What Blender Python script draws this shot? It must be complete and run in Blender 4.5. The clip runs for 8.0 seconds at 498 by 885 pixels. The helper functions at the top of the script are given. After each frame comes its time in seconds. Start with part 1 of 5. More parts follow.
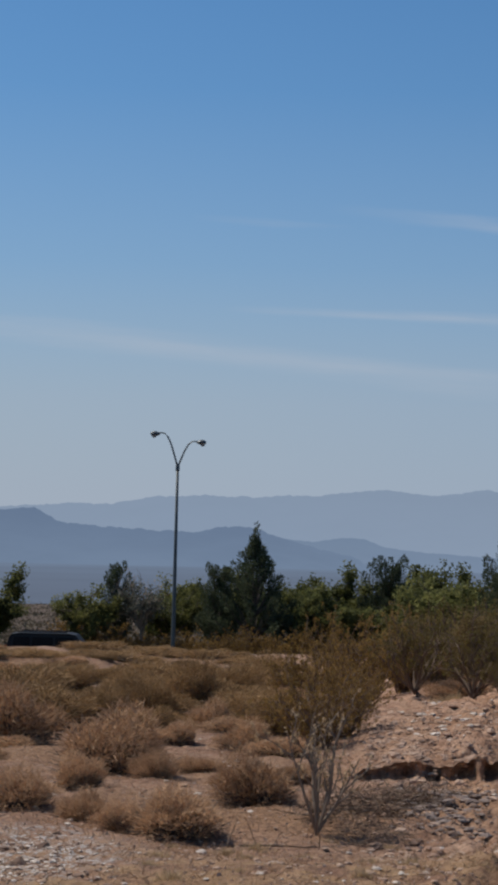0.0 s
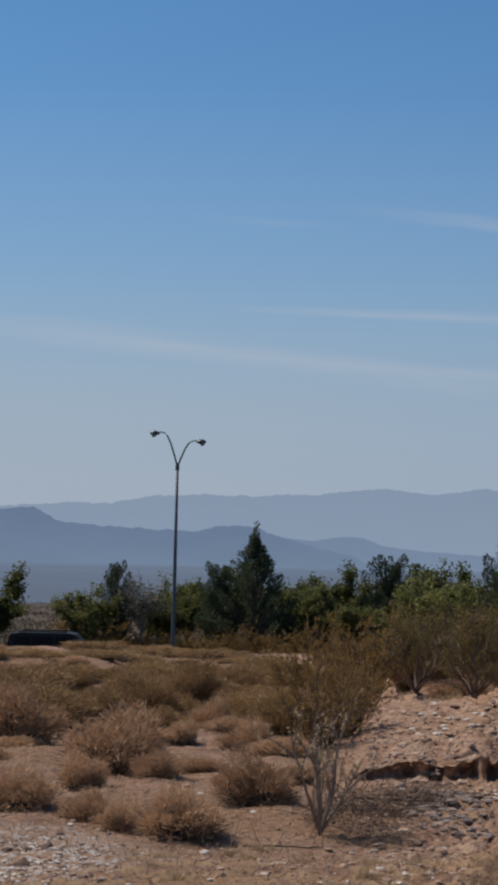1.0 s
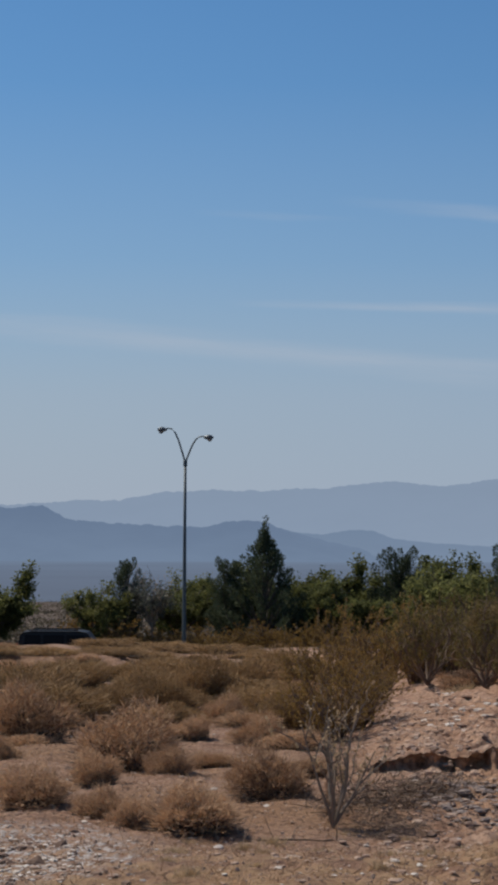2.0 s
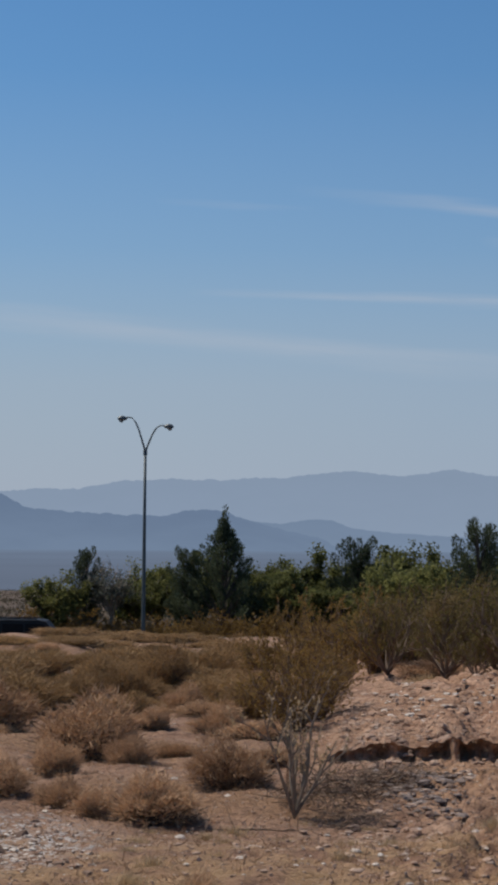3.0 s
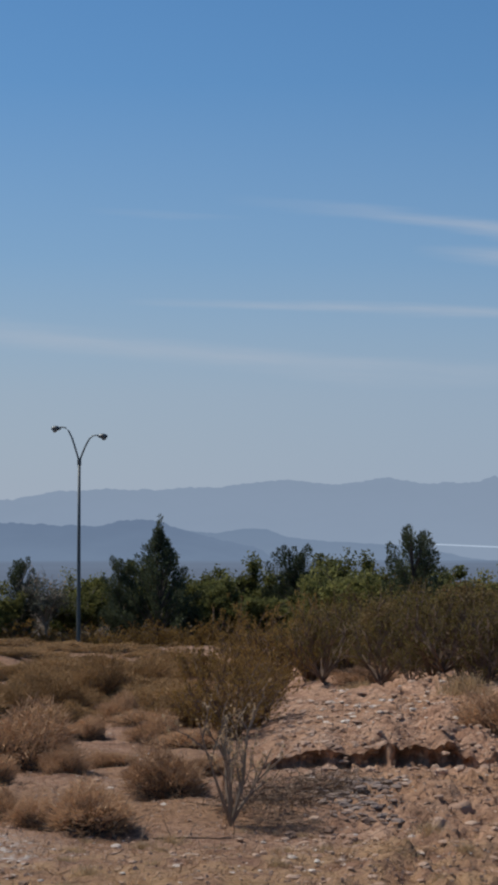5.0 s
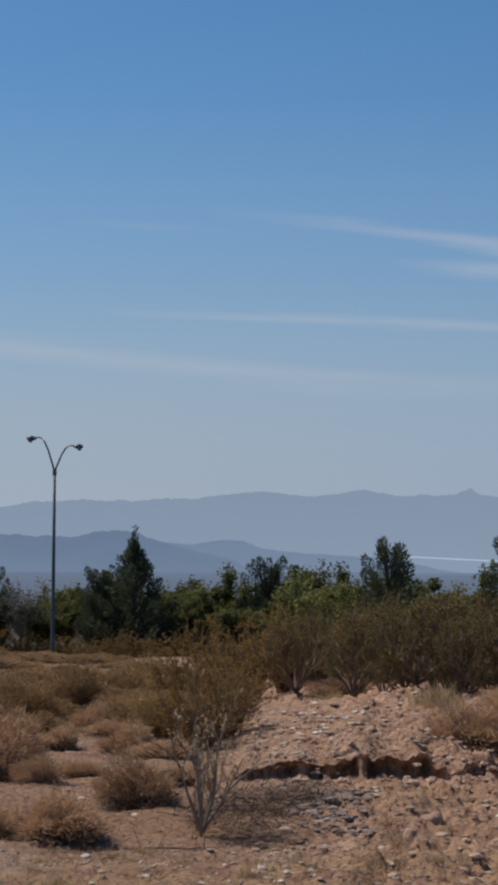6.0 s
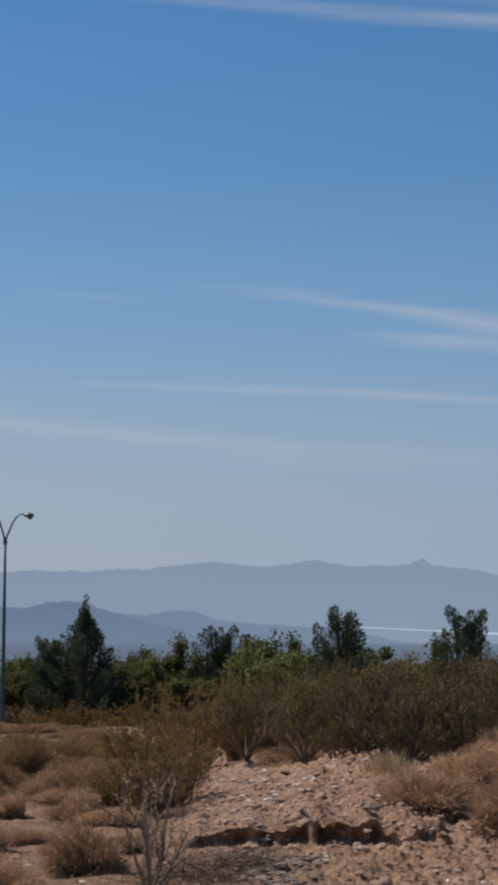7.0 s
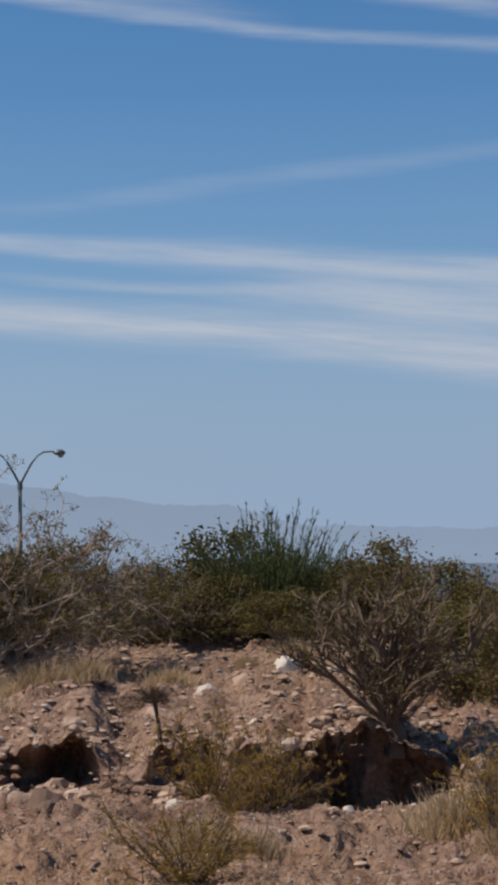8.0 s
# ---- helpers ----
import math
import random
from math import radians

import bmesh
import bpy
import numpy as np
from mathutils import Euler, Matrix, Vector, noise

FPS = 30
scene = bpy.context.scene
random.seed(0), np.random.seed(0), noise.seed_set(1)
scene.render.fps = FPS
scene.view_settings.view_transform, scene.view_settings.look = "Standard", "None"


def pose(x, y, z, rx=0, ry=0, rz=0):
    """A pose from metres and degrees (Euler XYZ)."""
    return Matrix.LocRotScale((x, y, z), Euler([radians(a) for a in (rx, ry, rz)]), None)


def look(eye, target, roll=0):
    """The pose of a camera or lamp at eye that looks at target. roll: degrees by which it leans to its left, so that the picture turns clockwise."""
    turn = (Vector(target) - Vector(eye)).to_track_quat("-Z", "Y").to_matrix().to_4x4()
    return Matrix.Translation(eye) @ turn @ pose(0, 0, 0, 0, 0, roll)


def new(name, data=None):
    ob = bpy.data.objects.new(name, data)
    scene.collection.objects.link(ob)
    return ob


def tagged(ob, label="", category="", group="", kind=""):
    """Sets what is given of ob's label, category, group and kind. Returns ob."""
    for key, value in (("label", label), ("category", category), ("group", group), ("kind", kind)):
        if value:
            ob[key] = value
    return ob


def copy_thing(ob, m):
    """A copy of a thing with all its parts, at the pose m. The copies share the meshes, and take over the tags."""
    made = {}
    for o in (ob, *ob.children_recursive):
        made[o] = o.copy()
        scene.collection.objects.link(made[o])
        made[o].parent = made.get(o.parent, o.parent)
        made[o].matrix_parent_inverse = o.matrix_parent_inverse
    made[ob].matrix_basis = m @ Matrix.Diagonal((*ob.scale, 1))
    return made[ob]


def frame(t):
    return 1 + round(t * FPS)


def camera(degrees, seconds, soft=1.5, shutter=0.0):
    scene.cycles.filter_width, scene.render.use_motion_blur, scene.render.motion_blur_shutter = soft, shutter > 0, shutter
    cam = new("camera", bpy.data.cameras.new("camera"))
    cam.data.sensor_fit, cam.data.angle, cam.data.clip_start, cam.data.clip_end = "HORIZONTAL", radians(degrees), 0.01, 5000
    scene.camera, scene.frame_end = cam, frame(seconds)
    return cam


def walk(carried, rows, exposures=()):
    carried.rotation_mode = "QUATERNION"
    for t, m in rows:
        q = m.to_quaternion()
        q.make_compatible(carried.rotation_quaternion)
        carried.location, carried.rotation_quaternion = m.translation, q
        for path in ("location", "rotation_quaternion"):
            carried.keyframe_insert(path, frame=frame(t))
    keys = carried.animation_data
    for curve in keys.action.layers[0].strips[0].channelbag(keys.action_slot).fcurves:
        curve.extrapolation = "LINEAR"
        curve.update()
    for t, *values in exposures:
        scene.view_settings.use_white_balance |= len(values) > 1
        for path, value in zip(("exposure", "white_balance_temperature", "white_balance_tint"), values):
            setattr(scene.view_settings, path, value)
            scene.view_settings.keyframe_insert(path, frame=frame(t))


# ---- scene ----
DEGREES = 14.36
EYE = 5.1
cam = camera(DEGREES, 8.0, soft=3.8)


def stand(x, z, yaw, pitch, roll):
    """The camera x metres aside of its stand and z metres over eye height; yaw to the left, pitch up."""
    return pose(x, 0, EYE + z, 90 + pitch, 0, yaw) @ pose(0, 0, 0, 0, 0, roll)


walk(cam, [(t, stand(*row)) for t, *row in (
    (0, 0.023, 0.024, 0.078, 2.876, 1.436),
    (0.1, 0.024, 0.020, 0.432, 3.257, 1.458),
    (0.2, 0.019, 0.019, 0.671, 3.897, 1.452),
    (0.3, 0.017, 0.018, 0.829, 4.477, 1.412),
    (0.4, 0.017, 0.014, 0.488, 4.532, 1.527),
    (0.5, 0.013, 0.021, 0.426, 4.098, 1.597),
    (0.6, 0.013, 0.024, 0.207, 3.657, 1.451),
    (0.7, 0.008, 0.030, -0.248, 3.100, 1.201),
    (0.8, 0.006, 0.033, 0.106, 2.746, 1.133),
    (0.9, 0.000, 0.034, 0.084, 2.943, 1.207),
    (1, -0.015, 0.036, 0.048, 2.850, 1.365),
    (1.1, 0.003, 0.037, 0.070, 2.434, 0.948),
    (1.2, 0.014, 0.037, 0.453, 2.108, 0.745),
    (1.3, 0.009, 0.033, 0.794, 2.117, 0.435),
    (1.4, 0.004, 0.030, 0.865, 2.010, 0.128),
    (1.5, -0.006, 0.026, 0.940, 2.148, -0.062),
    (1.6, -0.010, 0.025, 1.282, 2.208, 0.106),
    (1.7, -0.009, 0.026, 1.167, 2.650, 0.172),
    (1.8, -0.004, 0.028, 0.907, 2.841, 0.171),
    (1.9, 0.002, 0.030, 0.617, 2.764, 0.204),
    (2, -0.004, 0.033, 0.267, 2.697, 0.312),
    (2.2, 0.001, 0.039, -0.386, 2.376, 0.212),
    (3.3, -0.054, 0.047, -1.172, 2.416, 0.654),
    (3.4, -0.059, 0.051, -1.415, 2.576, 0.634),
    (3.5, -0.070, 0.054, -1.644, 2.550, 0.695),
    (3.6, -0.057, 0.052, -1.815, 2.435, 0.445),
    (3.7, -0.054, 0.049, -1.832, 2.332, 0.377),
    (3.8, -0.050, 0.046, -2.076, 2.397, 0.302),
    (3.9, -0.055, 0.045, -2.126, 2.611, 0.295),
    (4, -0.058, 0.042, -2.283, 3.036, 0.390),
    (4.1, -0.063, 0.040, -2.368, 2.999, 0.485),
    (4.2, -0.077, 0.042, -2.477, 3.041, 0.495),
    (5.3, -0.006, 0.017, -2.753, 2.089, -0.074),
    (5.4, 0.002, 0.014, -2.607, 1.845, -0.076),
    (5.5, 0.008, 0.011, -2.756, 2.173, -0.003),
    (5.6, -0.006, 0.012, -2.891, 2.264, 0.112),
    (5.7, -0.016, 0.013, -3.070, 2.454, 0.189),
    (5.8, -0.022, 0.012, -3.262, 3.018, 0.320),
    (5.9, -0.014, 0.011, -3.341, 3.137, 0.369),
    (6, 0.004, 0.010, -3.498, 3.009, 0.365),
    (6.1, 0.010, 0.006, -3.422, 2.905, 0.392),
    (6.2, 0.020, 0.003, -3.767, 3.759, 0.367),
    (6.3, 0.007, -0.003, -3.725, 4.170, 0.463),
    (6.4, 0.002, -0.011, -3.736, 4.452, 0.561),
    (6.5, -0.005, -0.020, -4.197, 4.016, 0.716),
    (6.6, -0.000, -0.028, -5.209, 4.271, 0.656),
    (6.7, 0.004, -0.036, -5.297, 3.938, 0.596),
    (6.8, 0.009, -0.046, -4.962, 4.170, 0.537),
    (6.9, 0.019, -0.056, -4.638, 4.745, 0.432),
    (7, 0.040, -0.068, -4.878, 5.055, 0.254),
    (7.1, 0.041, -0.081, -5.544, 5.401, 0.234),
    (7.2, 0.024, -0.067, -7.409, 5.652, 0.035),
    (7.3, -0.019, -0.055, -9.684, 6.022, -0.168),
    (7.4, -0.020, -0.044, -12.163, 6.209, -0.137),
    (7.5, -0.034, -0.039, -16.837, 5.961, 0.192),
    (7.6, 0.030, -0.066, -20.859, 5.395, -0.123),
    (7.7, 0.117, -0.094, -24.578, 4.671, -0.388),
    (7.8, 0.106, -0.140, -28.471, 4.273, -0.891),
    (7.9, 0.115, -0.127, -32.525, 3.267, -0.971),
    (8, 0.229, -0.171, -35.382, 2.855, -0.785),
)], exposures=[(0, -0.33), (7.0, -0.35), (7.3, -0.44), (7.6, -0.46), (7.8, -0.36), (8, -0.24)])

# ---- light ----
SUN_AZ, SUN_UP = -60.0, 53.0
world = bpy.data.worlds.new("sky")
scene.world = world
world.use_nodes = True


class Nodes:
    """Short calls to lay shader nodes."""

    def __init__(self, tree):
        self.tree = tree

    def add(self, kind, links=None, operation=None, mixing=None, easing=None):
        node = self.tree.nodes.new(kind)
        if operation:
            node.operation = operation
        if mixing:
            node.data_type, node.blend_type = "RGBA", mixing
        if easing:
            node.interpolation_type = easing
        for slot, source in (links or {}).items():
            if isinstance(source, bpy.types.NodeSocket):
                self.tree.links.new(source, node.inputs[slot])
            else:
                node.inputs[slot].default_value = source
        return node

    def math(self, op, a, b=0.0, c=0.0):
        return self.add("ShaderNodeMath", {0: a, 1: b, 2: c}, operation=op).outputs[0]

    def ramp(self, fac, stops):
        node = self.add("ShaderNodeValToRGB", {0: fac})
        while len(node.color_ramp.elements) < len(stops):
            node.color_ramp.elements.new(1.0)
        for e, (at, colour) in zip(node.color_ramp.elements, stops):
            e.position, e.color = at, (*colour, 1)
        return node.outputs[0]

    def step(self, x, a, b):
        return self.add("ShaderNodeMapRange", {0: x, 1: a, 2: b, 3: 0.0, 4: 1.0}, easing="SMOOTHSTEP").outputs[0]

    def mix(self, fac, a, b, how="MIX"):
        node = self.add("ShaderNodeMix", mixing=how)
        for slot, source in ((0, fac), (6, a), (7, b)):
            if isinstance(source, bpy.types.NodeSocket):
                self.tree.links.new(source, node.inputs[slot])
            else:
                node.inputs[slot].default_value = source if slot == 0 else (*source, 1)
        return node.outputs[2]

    def noise(self, where, scale, detail=4.0, rough=0.55):
        return self.add("ShaderNodeTexNoise", {"Vector": where, "Scale": scale, "Detail": detail, "Roughness": rough}).outputs[0]


def build_sky():
    """Clear sky with desert haze low down and streaks of cirrus."""
    world.node_tree.nodes.clear()
    n = Nodes(world.node_tree)
    out = n.add("ShaderNodeOutputWorld")
    sky = n.add("ShaderNodeTexSky")
    sky.sky_type, sky.sun_disc, sky.sun_elevation, sky.sun_rotation = "NISHITA", False, radians(SUN_UP), radians(SUN_AZ)
    sky.air_density, sky.dust_density, sky.ozone_density, sky.altitude = 1.0, 1.2, 1.6, 600
    way = n.add("ShaderNodeTexCoord").outputs["Generated"]
    part = n.add("ShaderNodeSeparateXYZ", {0: way})
    az = n.math("MULTIPLY", n.math("ARCTAN2", part.outputs[0], part.outputs[1]), 57.2958)
    up = n.math("MULTIPLY", n.math("ARCSINE", part.outputs[2]), 57.2958)
    # each streak follows a line of azimuths and elevations; a warped, stretched noise gives it wisps
    flat = n.add("ShaderNodeCombineXYZ", {0: n.math("MULTIPLY", az, 0.06), 1: up, 2: 3.7}).outputs[0]
    wisp = n.noise(flat, 1.15, 6.0, 0.6)
    fibre = n.math("MULTIPLY_ADD", az, 0.09, up)
    fine = n.noise(n.add("ShaderNodeCombineXYZ", {0: n.math("MULTIPLY", az, 0.2), 1: n.math("MULTIPLY", fibre, 2.2), 2: 9.1}).outputs[0], 1.0, 6.0, 0.62)
    warp = n.math("MULTIPLY_ADD", n.math("SUBTRACT", wisp, 0.5), 0.7, up)
    streaks = None
    for rows in CIRRUS:
        a0, a1 = rows[0][0], rows[-1][0]
        line = n.ramp(n.math("DIVIDE", n.math("SUBTRACT", az, a0), a1 - a0), [((a - a0) / (a1 - a0), (el / 20, half / 4, power)) for a, el, half, power in rows])
        bits = n.add("ShaderNodeSeparateColor", {0: line}).outputs
        off = n.math("ABSOLUTE", n.math("MULTIPLY_ADD", bits[0], -20.0, warp))
        band = n.math("SUBTRACT", 1.0, n.step(n.math("DIVIDE", off, n.math("MAXIMUM", n.math("MULTIPLY", bits[1], 4.0), 0.01)), 0.0, 1.4))
        band = n.math("MULTIPLY", n.math("MULTIPLY", band, bits[2]), n.math("MULTIPLY_ADD", n.step(fine, 0.25, 0.75), 0.75, 0.5))
        streaks = band if streaks is None else n.math("SUBTRACT", n.math("ADD", streaks, band), n.math("MULTIPLY", streaks, band))
    high = n.math("MULTIPLY", n.step(n.noise(flat, 0.55, 5.0, 0.6), 0.56, 0.8), n.step(up, 19.0, 30.0))
    streaks = n.math("MAXIMUM", streaks, n.math("MULTIPLY", high, 0.6))
    base = n.mix(1.0, sky.outputs[0], SKY_TINT, "MULTIPLY")
    haze = n.ramp(n.math("DIVIDE", up, 20.0), HAZE_FADE)
    base = n.mix(haze, base, n.mix(n.step(az, -10.0, 40.0), HAZE, HAZE_AWAY))
    lit = n.mix(n.math("MINIMUM", streaks, 0.95), base, CLOUD)
    back = n.add("ShaderNodeBackground", {0: lit, 1: SKY_POWER})
    n.tree.links.new(back.outputs[0], out.inputs[0])


SKY_POWER = 0.10
SKY_TINT = (0.44, 0.845, 1.15)
HAZE = (4.55, 5.25, 6.35)
HAZE_FADE = [(0.0, (1.0,) * 3), (0.2, (0.80,) * 3), (0.4, (0.36,) * 3), (0.65, (0.10,) * 3), (1.0, (0.0,) * 3)]
HAZE_AWAY = (3.45, 4.55, 6.35)
CLOUD = (5.8, 6.25, 7.15)
# each streak: azimuth, elevation, half width (degrees) and strength along it
CIRRUS = (
    ((2, 9.7, 0.15, 0), (6, 9.4, 0.2, 0.18), (9.5, 8.9, 0.3, 0.42), (14, 8.1, 0.46, 0.55), (19, 7.5, 0.52, 0.66), (28, 6.6, 0.6, 0.74), (35, 6.15, 0.64, 0.78), (38.5, 5.75, 0.7, 0.78), (43, 5.05, 0.75, 0.78), (60, 3.5, 0.5, 0)),
    ((7.5, 8.25, 0.15, 0), (10, 8.05, 0.26, 0.34), (14, 7.85, 0.3, 0.4), (19, 7.5, 0.25, 0)),
    ((21, 9.2, 0.15, 0), (25, 8.9, 0.25, 0.3), (30, 8.45, 0.38, 0.55), (36, 8.2, 0.5, 0.62), (43, 7.5, 0.6, 0.7), (60, 6, 0.4, 0)),
    ((27, 7.75, 0.15, 0), (32, 7.4, 0.18, 0.35), (38, 7.0, 0.4, 0.45), (46, 6.3, 0.5, 0.4), (56, 5, 0.3, 0)),
    ((34, 7.3, 0.4, 0), (37, 7.2, 0.75, 0.35), (40, 6.8, 1.1, 0.5), (45, 6.3, 1.3, 0.5), (62, 5, 1.0, 0)),
    ((26, 9.4, 0.2, 0), (30, 9.7, 0.3, 0.13), (36, 10.5, 0.35, 0.18), (43, 11.2, 0.3, 0.16), (55, 12, 0.3, 0)),
    ((-6, 18.4, 0.2, 0), (8, 17.3, 0.25, 0.34), (16, 16.7, 0.28, 0.42), (22, 16.25, 0.3, 0.48), (28, 15.75, 0.32, 0.56), (32, 15.15, 0.3, 0.5), (36, 14.55, 0.22, 0.42), (43, 14.0, 0.22, 0.3), (60, 13, 0.2, 0)),
    ((-4, 19.4, 0.6, 0), (10, 18.3, 0.75, 0.26), (22, 17.1, 0.85, 0.4), (28, 16.4, 0.6, 0.5), (33, 15.5, 0.4, 0.3), (37, 14.8, 0.3, 0)),
    ((18, 18.2, 0.2, 0), (22, 17.6, 0.3, 0.4), (27, 16.9, 0.3, 0.3), (32, 16.4, 0.2, 0)),
    ((34, 16.6, 0.2, 0), (39, 15.7, 0.35, 0.45), (42.5, 15.1, 0.3, 0.4), (50, 14, 0.2, 0)),
    ((-1, 6.75, 0.15, 0), (3, 6.6, 0.17, 0.34), (9.5, 6.35, 0.2, 0.34), (14, 6.1, 0.16, 0.22), (18, 5.9, 0.1, 0)),
    ((-14, 6.4, 0.2, 0), (-6, 5.95, 0.36, 0.26), (0, 5.4, 0.4, 0.3), (6, 4.75, 0.4, 0.3), (15, 4.4, 0.3, 0)),
    ((-2, 9.35, 0.12, 0), (0.5, 9.25, 0.14, 0.14), (3, 9.2, 0.1, 0)),
)
build_sky()
sun = new("sun", bpy.data.lights.new("sun", "SUN"))
sun.data.energy, sun.data.angle, sun.data.color = 5.0, radians(0.53), (1.0, 0.93, 0.83)
sun.matrix_world = look((0, 0, 0), (-math.sin(radians(SUN_AZ)) * math.cos(radians(SUN_UP)), -math.cos(radians(SUN_AZ)) * math.cos(radians(SUN_UP)), -math.sin(radians(SUN_UP))))


# ---- materials ----
def material(name):
    mat = bpy.data.materials.new(name)
    mat.use_nodes = True
    mat.node_tree.nodes.clear()
    n = Nodes(mat.node_tree)
    n.out = n.add("ShaderNodeOutputMaterial")
    return mat, n


def plain_paint(name, colour, rough=0.6, metal=0.0, grain=0.12, scale=6.0):
    """Paint, metal or plastic with faint dust and unevenness."""
    mat, n = material(name)
    where = n.add("ShaderNodeTexCoord").outputs["Object"]
    dust = n.noise(where, scale, 5.0)
    tone = n.mix(n.math("MULTIPLY", dust, grain * 2), colour, tuple(c * 0.6 + 0.06 for c in colour))
    b = n.add("ShaderNodeBsdfPrincipled", {"Base Color": tone, "Roughness": rough, "Metallic": metal})
    n.tree.links.new(b.outputs[0], n.out.inputs[0])
    return mat


def plant_matter(name, dark, light, through_light=0.3, rough=0.8):
    """Leaves or dry twigs: each blade takes its own tone, each plant a shift, and some light passes."""
    mat, n = material(name)
    geo = n.add("ShaderNodeNewGeometry")
    info = n.add("ShaderNodeObjectInfo")
    tone = n.mix(geo.outputs["Random Per Island"], dark, light)
    tone = n.mix(0.35, tone, n.mix(info.outputs["Random"], tuple(c * 0.7 for c in dark), light))
    d = n.add("ShaderNodeBsdfPrincipled", {"Base Color": tone, "Roughness": rough, "Specular IOR Level": 0.2})
    t = n.add("ShaderNodeBsdfTranslucent", {0: tone})
    m = n.add("ShaderNodeMixShader", {0: through_light, 1: d.outputs[0], 2: t.outputs[0]})
    n.tree.links.new(m.outputs[0], n.out.inputs[0])
    return mat


def bark(name, dark, light, scale=14.0):
    mat, n = material(name)
    where = n.add("ShaderNodeTexCoord").outputs["Object"]
    fine, broad = n.noise(where, scale, 6.0, 0.65), n.noise(where, scale * 0.2, 3.0)
    tone = n.mix(n.math("MULTIPLY_ADD", broad, 0.5, n.math("MULTIPLY", fine, 0.6)), dark, light)
    b = n.add("ShaderNodeBsdfPrincipled", {"Base Color": tone, "Roughness": 0.85})
    bump = n.add("ShaderNodeBump", {"Strength": 0.5, "Distance": 0.01, "Height": fine})
    n.tree.links.new(bump.outputs[0], b.inputs["Normal"])
    n.tree.links.new(b.outputs[0], n.out.inputs[0])
    return mat


def soil():
    """Pinkish tan desert soil with paler crust, dry litter and fine gravel."""
    mat, n = material("desert_soil")
    where = n.add("ShaderNodeTexCoord").outputs["Object"]
    broad, mid, fine = n.noise(where, 0.22, 4.0), n.noise(where, 1.7, 6.0, 0.62), n.noise(where, 11.0, 6.0, 0.7)
    tone = n.ramp(mid, [(0.30, (0.22, 0.118, 0.075)), (0.48, (0.375, 0.222, 0.144)), (0.72, (0.52, 0.345, 0.238))])
    tone = n.mix(n.step(broad, 0.42, 0.7), tone, (0.35, 0.205, 0.118))
    tone = n.mix(n.math("MULTIPLY", n.step(fine, 0.40, 0.70), 0.85), tone, (0.13, 0.070, 0.046))
    cells = n.add("ShaderNodeTexVoronoi", {"Vector": where, "Scale": 16.0})
    speck = n.math("MULTIPLY", n.math("SUBTRACT", 1.0, n.step(cells.outputs["Distance"], 0.18, 0.34)), n.step(n.noise(where, 2.3, 3.0), 0.5, 0.62))
    tone = n.mix(n.math("MULTIPLY", speck, 0.75), tone, n.mix(cells.outputs["Color"], (0.26, 0.17, 0.13), (0.62, 0.52, 0.43)))
    # the soil of the bank to the right is paler and pinker
    side = n.add("ShaderNodeSeparateXYZ", {0: where}).outputs[0]
    pale = n.mix(1.0, tone, n.mix(n.step(side, 7.0, 11.0), (1.34, 1.34, 1.34), (1.04, 1.07, 1.14)), "MULTIPLY")
    tone = n.mix(n.step(n.math("MULTIPLY_ADD", broad, 3.0, side), 2.0, 6.0), tone, pale)
    # dry golden litter on the near slope
    near = n.add("ShaderNodeSeparateXYZ", {0: where}).outputs[1]
    litter = n.math("MULTIPLY", n.math("SUBTRACT", 1.0, n.step(n.math("MULTIPLY_ADD", broad, 5.0, near), 19.0, 22.5)), n.math("MULTIPLY", n.step(mid, 0.35, 0.6), n.math("SUBTRACT", 1.0, n.step(side, 4.5, 8.0))))
    tone = n.mix(n.math("MULTIPLY", litter, 0.5), tone, (0.40, 0.245, 0.105))
    # the soil turns darker and greyer along and beyond the road
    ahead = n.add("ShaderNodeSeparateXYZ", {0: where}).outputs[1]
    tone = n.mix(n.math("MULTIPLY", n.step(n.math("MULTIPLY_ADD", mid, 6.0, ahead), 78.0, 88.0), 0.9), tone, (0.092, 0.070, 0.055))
    # the broken white crust at the left foot of the slope
    spot = n.add("ShaderNodeVectorMath", {0: where, 1: CRUST_AT}, operation="SUBTRACT").outputs[0]
    spot = n.add("ShaderNodeVectorMath", {0: spot, 1: (0.55, 0.34, 0.0)}, operation="MULTIPLY").outputs[0]
    reach = n.add("ShaderNodeVectorMath", {0: spot}, operation="LENGTH").outputs["Value"]
    crust = n.math("MULTIPLY", n.math("SUBTRACT", 1.0, n.step(n.math("MULTIPLY_ADD", mid, 0.8, reach), 0.75, 1.35)), n.step(fine, 0.45, 0.62))
    tone = n.mix(crust, tone, (0.64, 0.57, 0.51))
    b = n.add("ShaderNodeBsdfPrincipled", {"Base Color": tone, "Roughness": 0.95, "Specular IOR Level": 0.15})
    height = n.math("MULTIPLY_ADD", speck, 0.5, n.math("MULTIPLY_ADD", fine, 0.8, mid))
    bump = n.add("ShaderNodeBump", {"Strength": 1.0, "Distance": 0.11, "Height": height})
    n.tree.links.new(bump.outputs[0], b.inputs["Normal"])
    n.tree.links.new(b.outputs[0], n.out.inputs[0])
    return mat


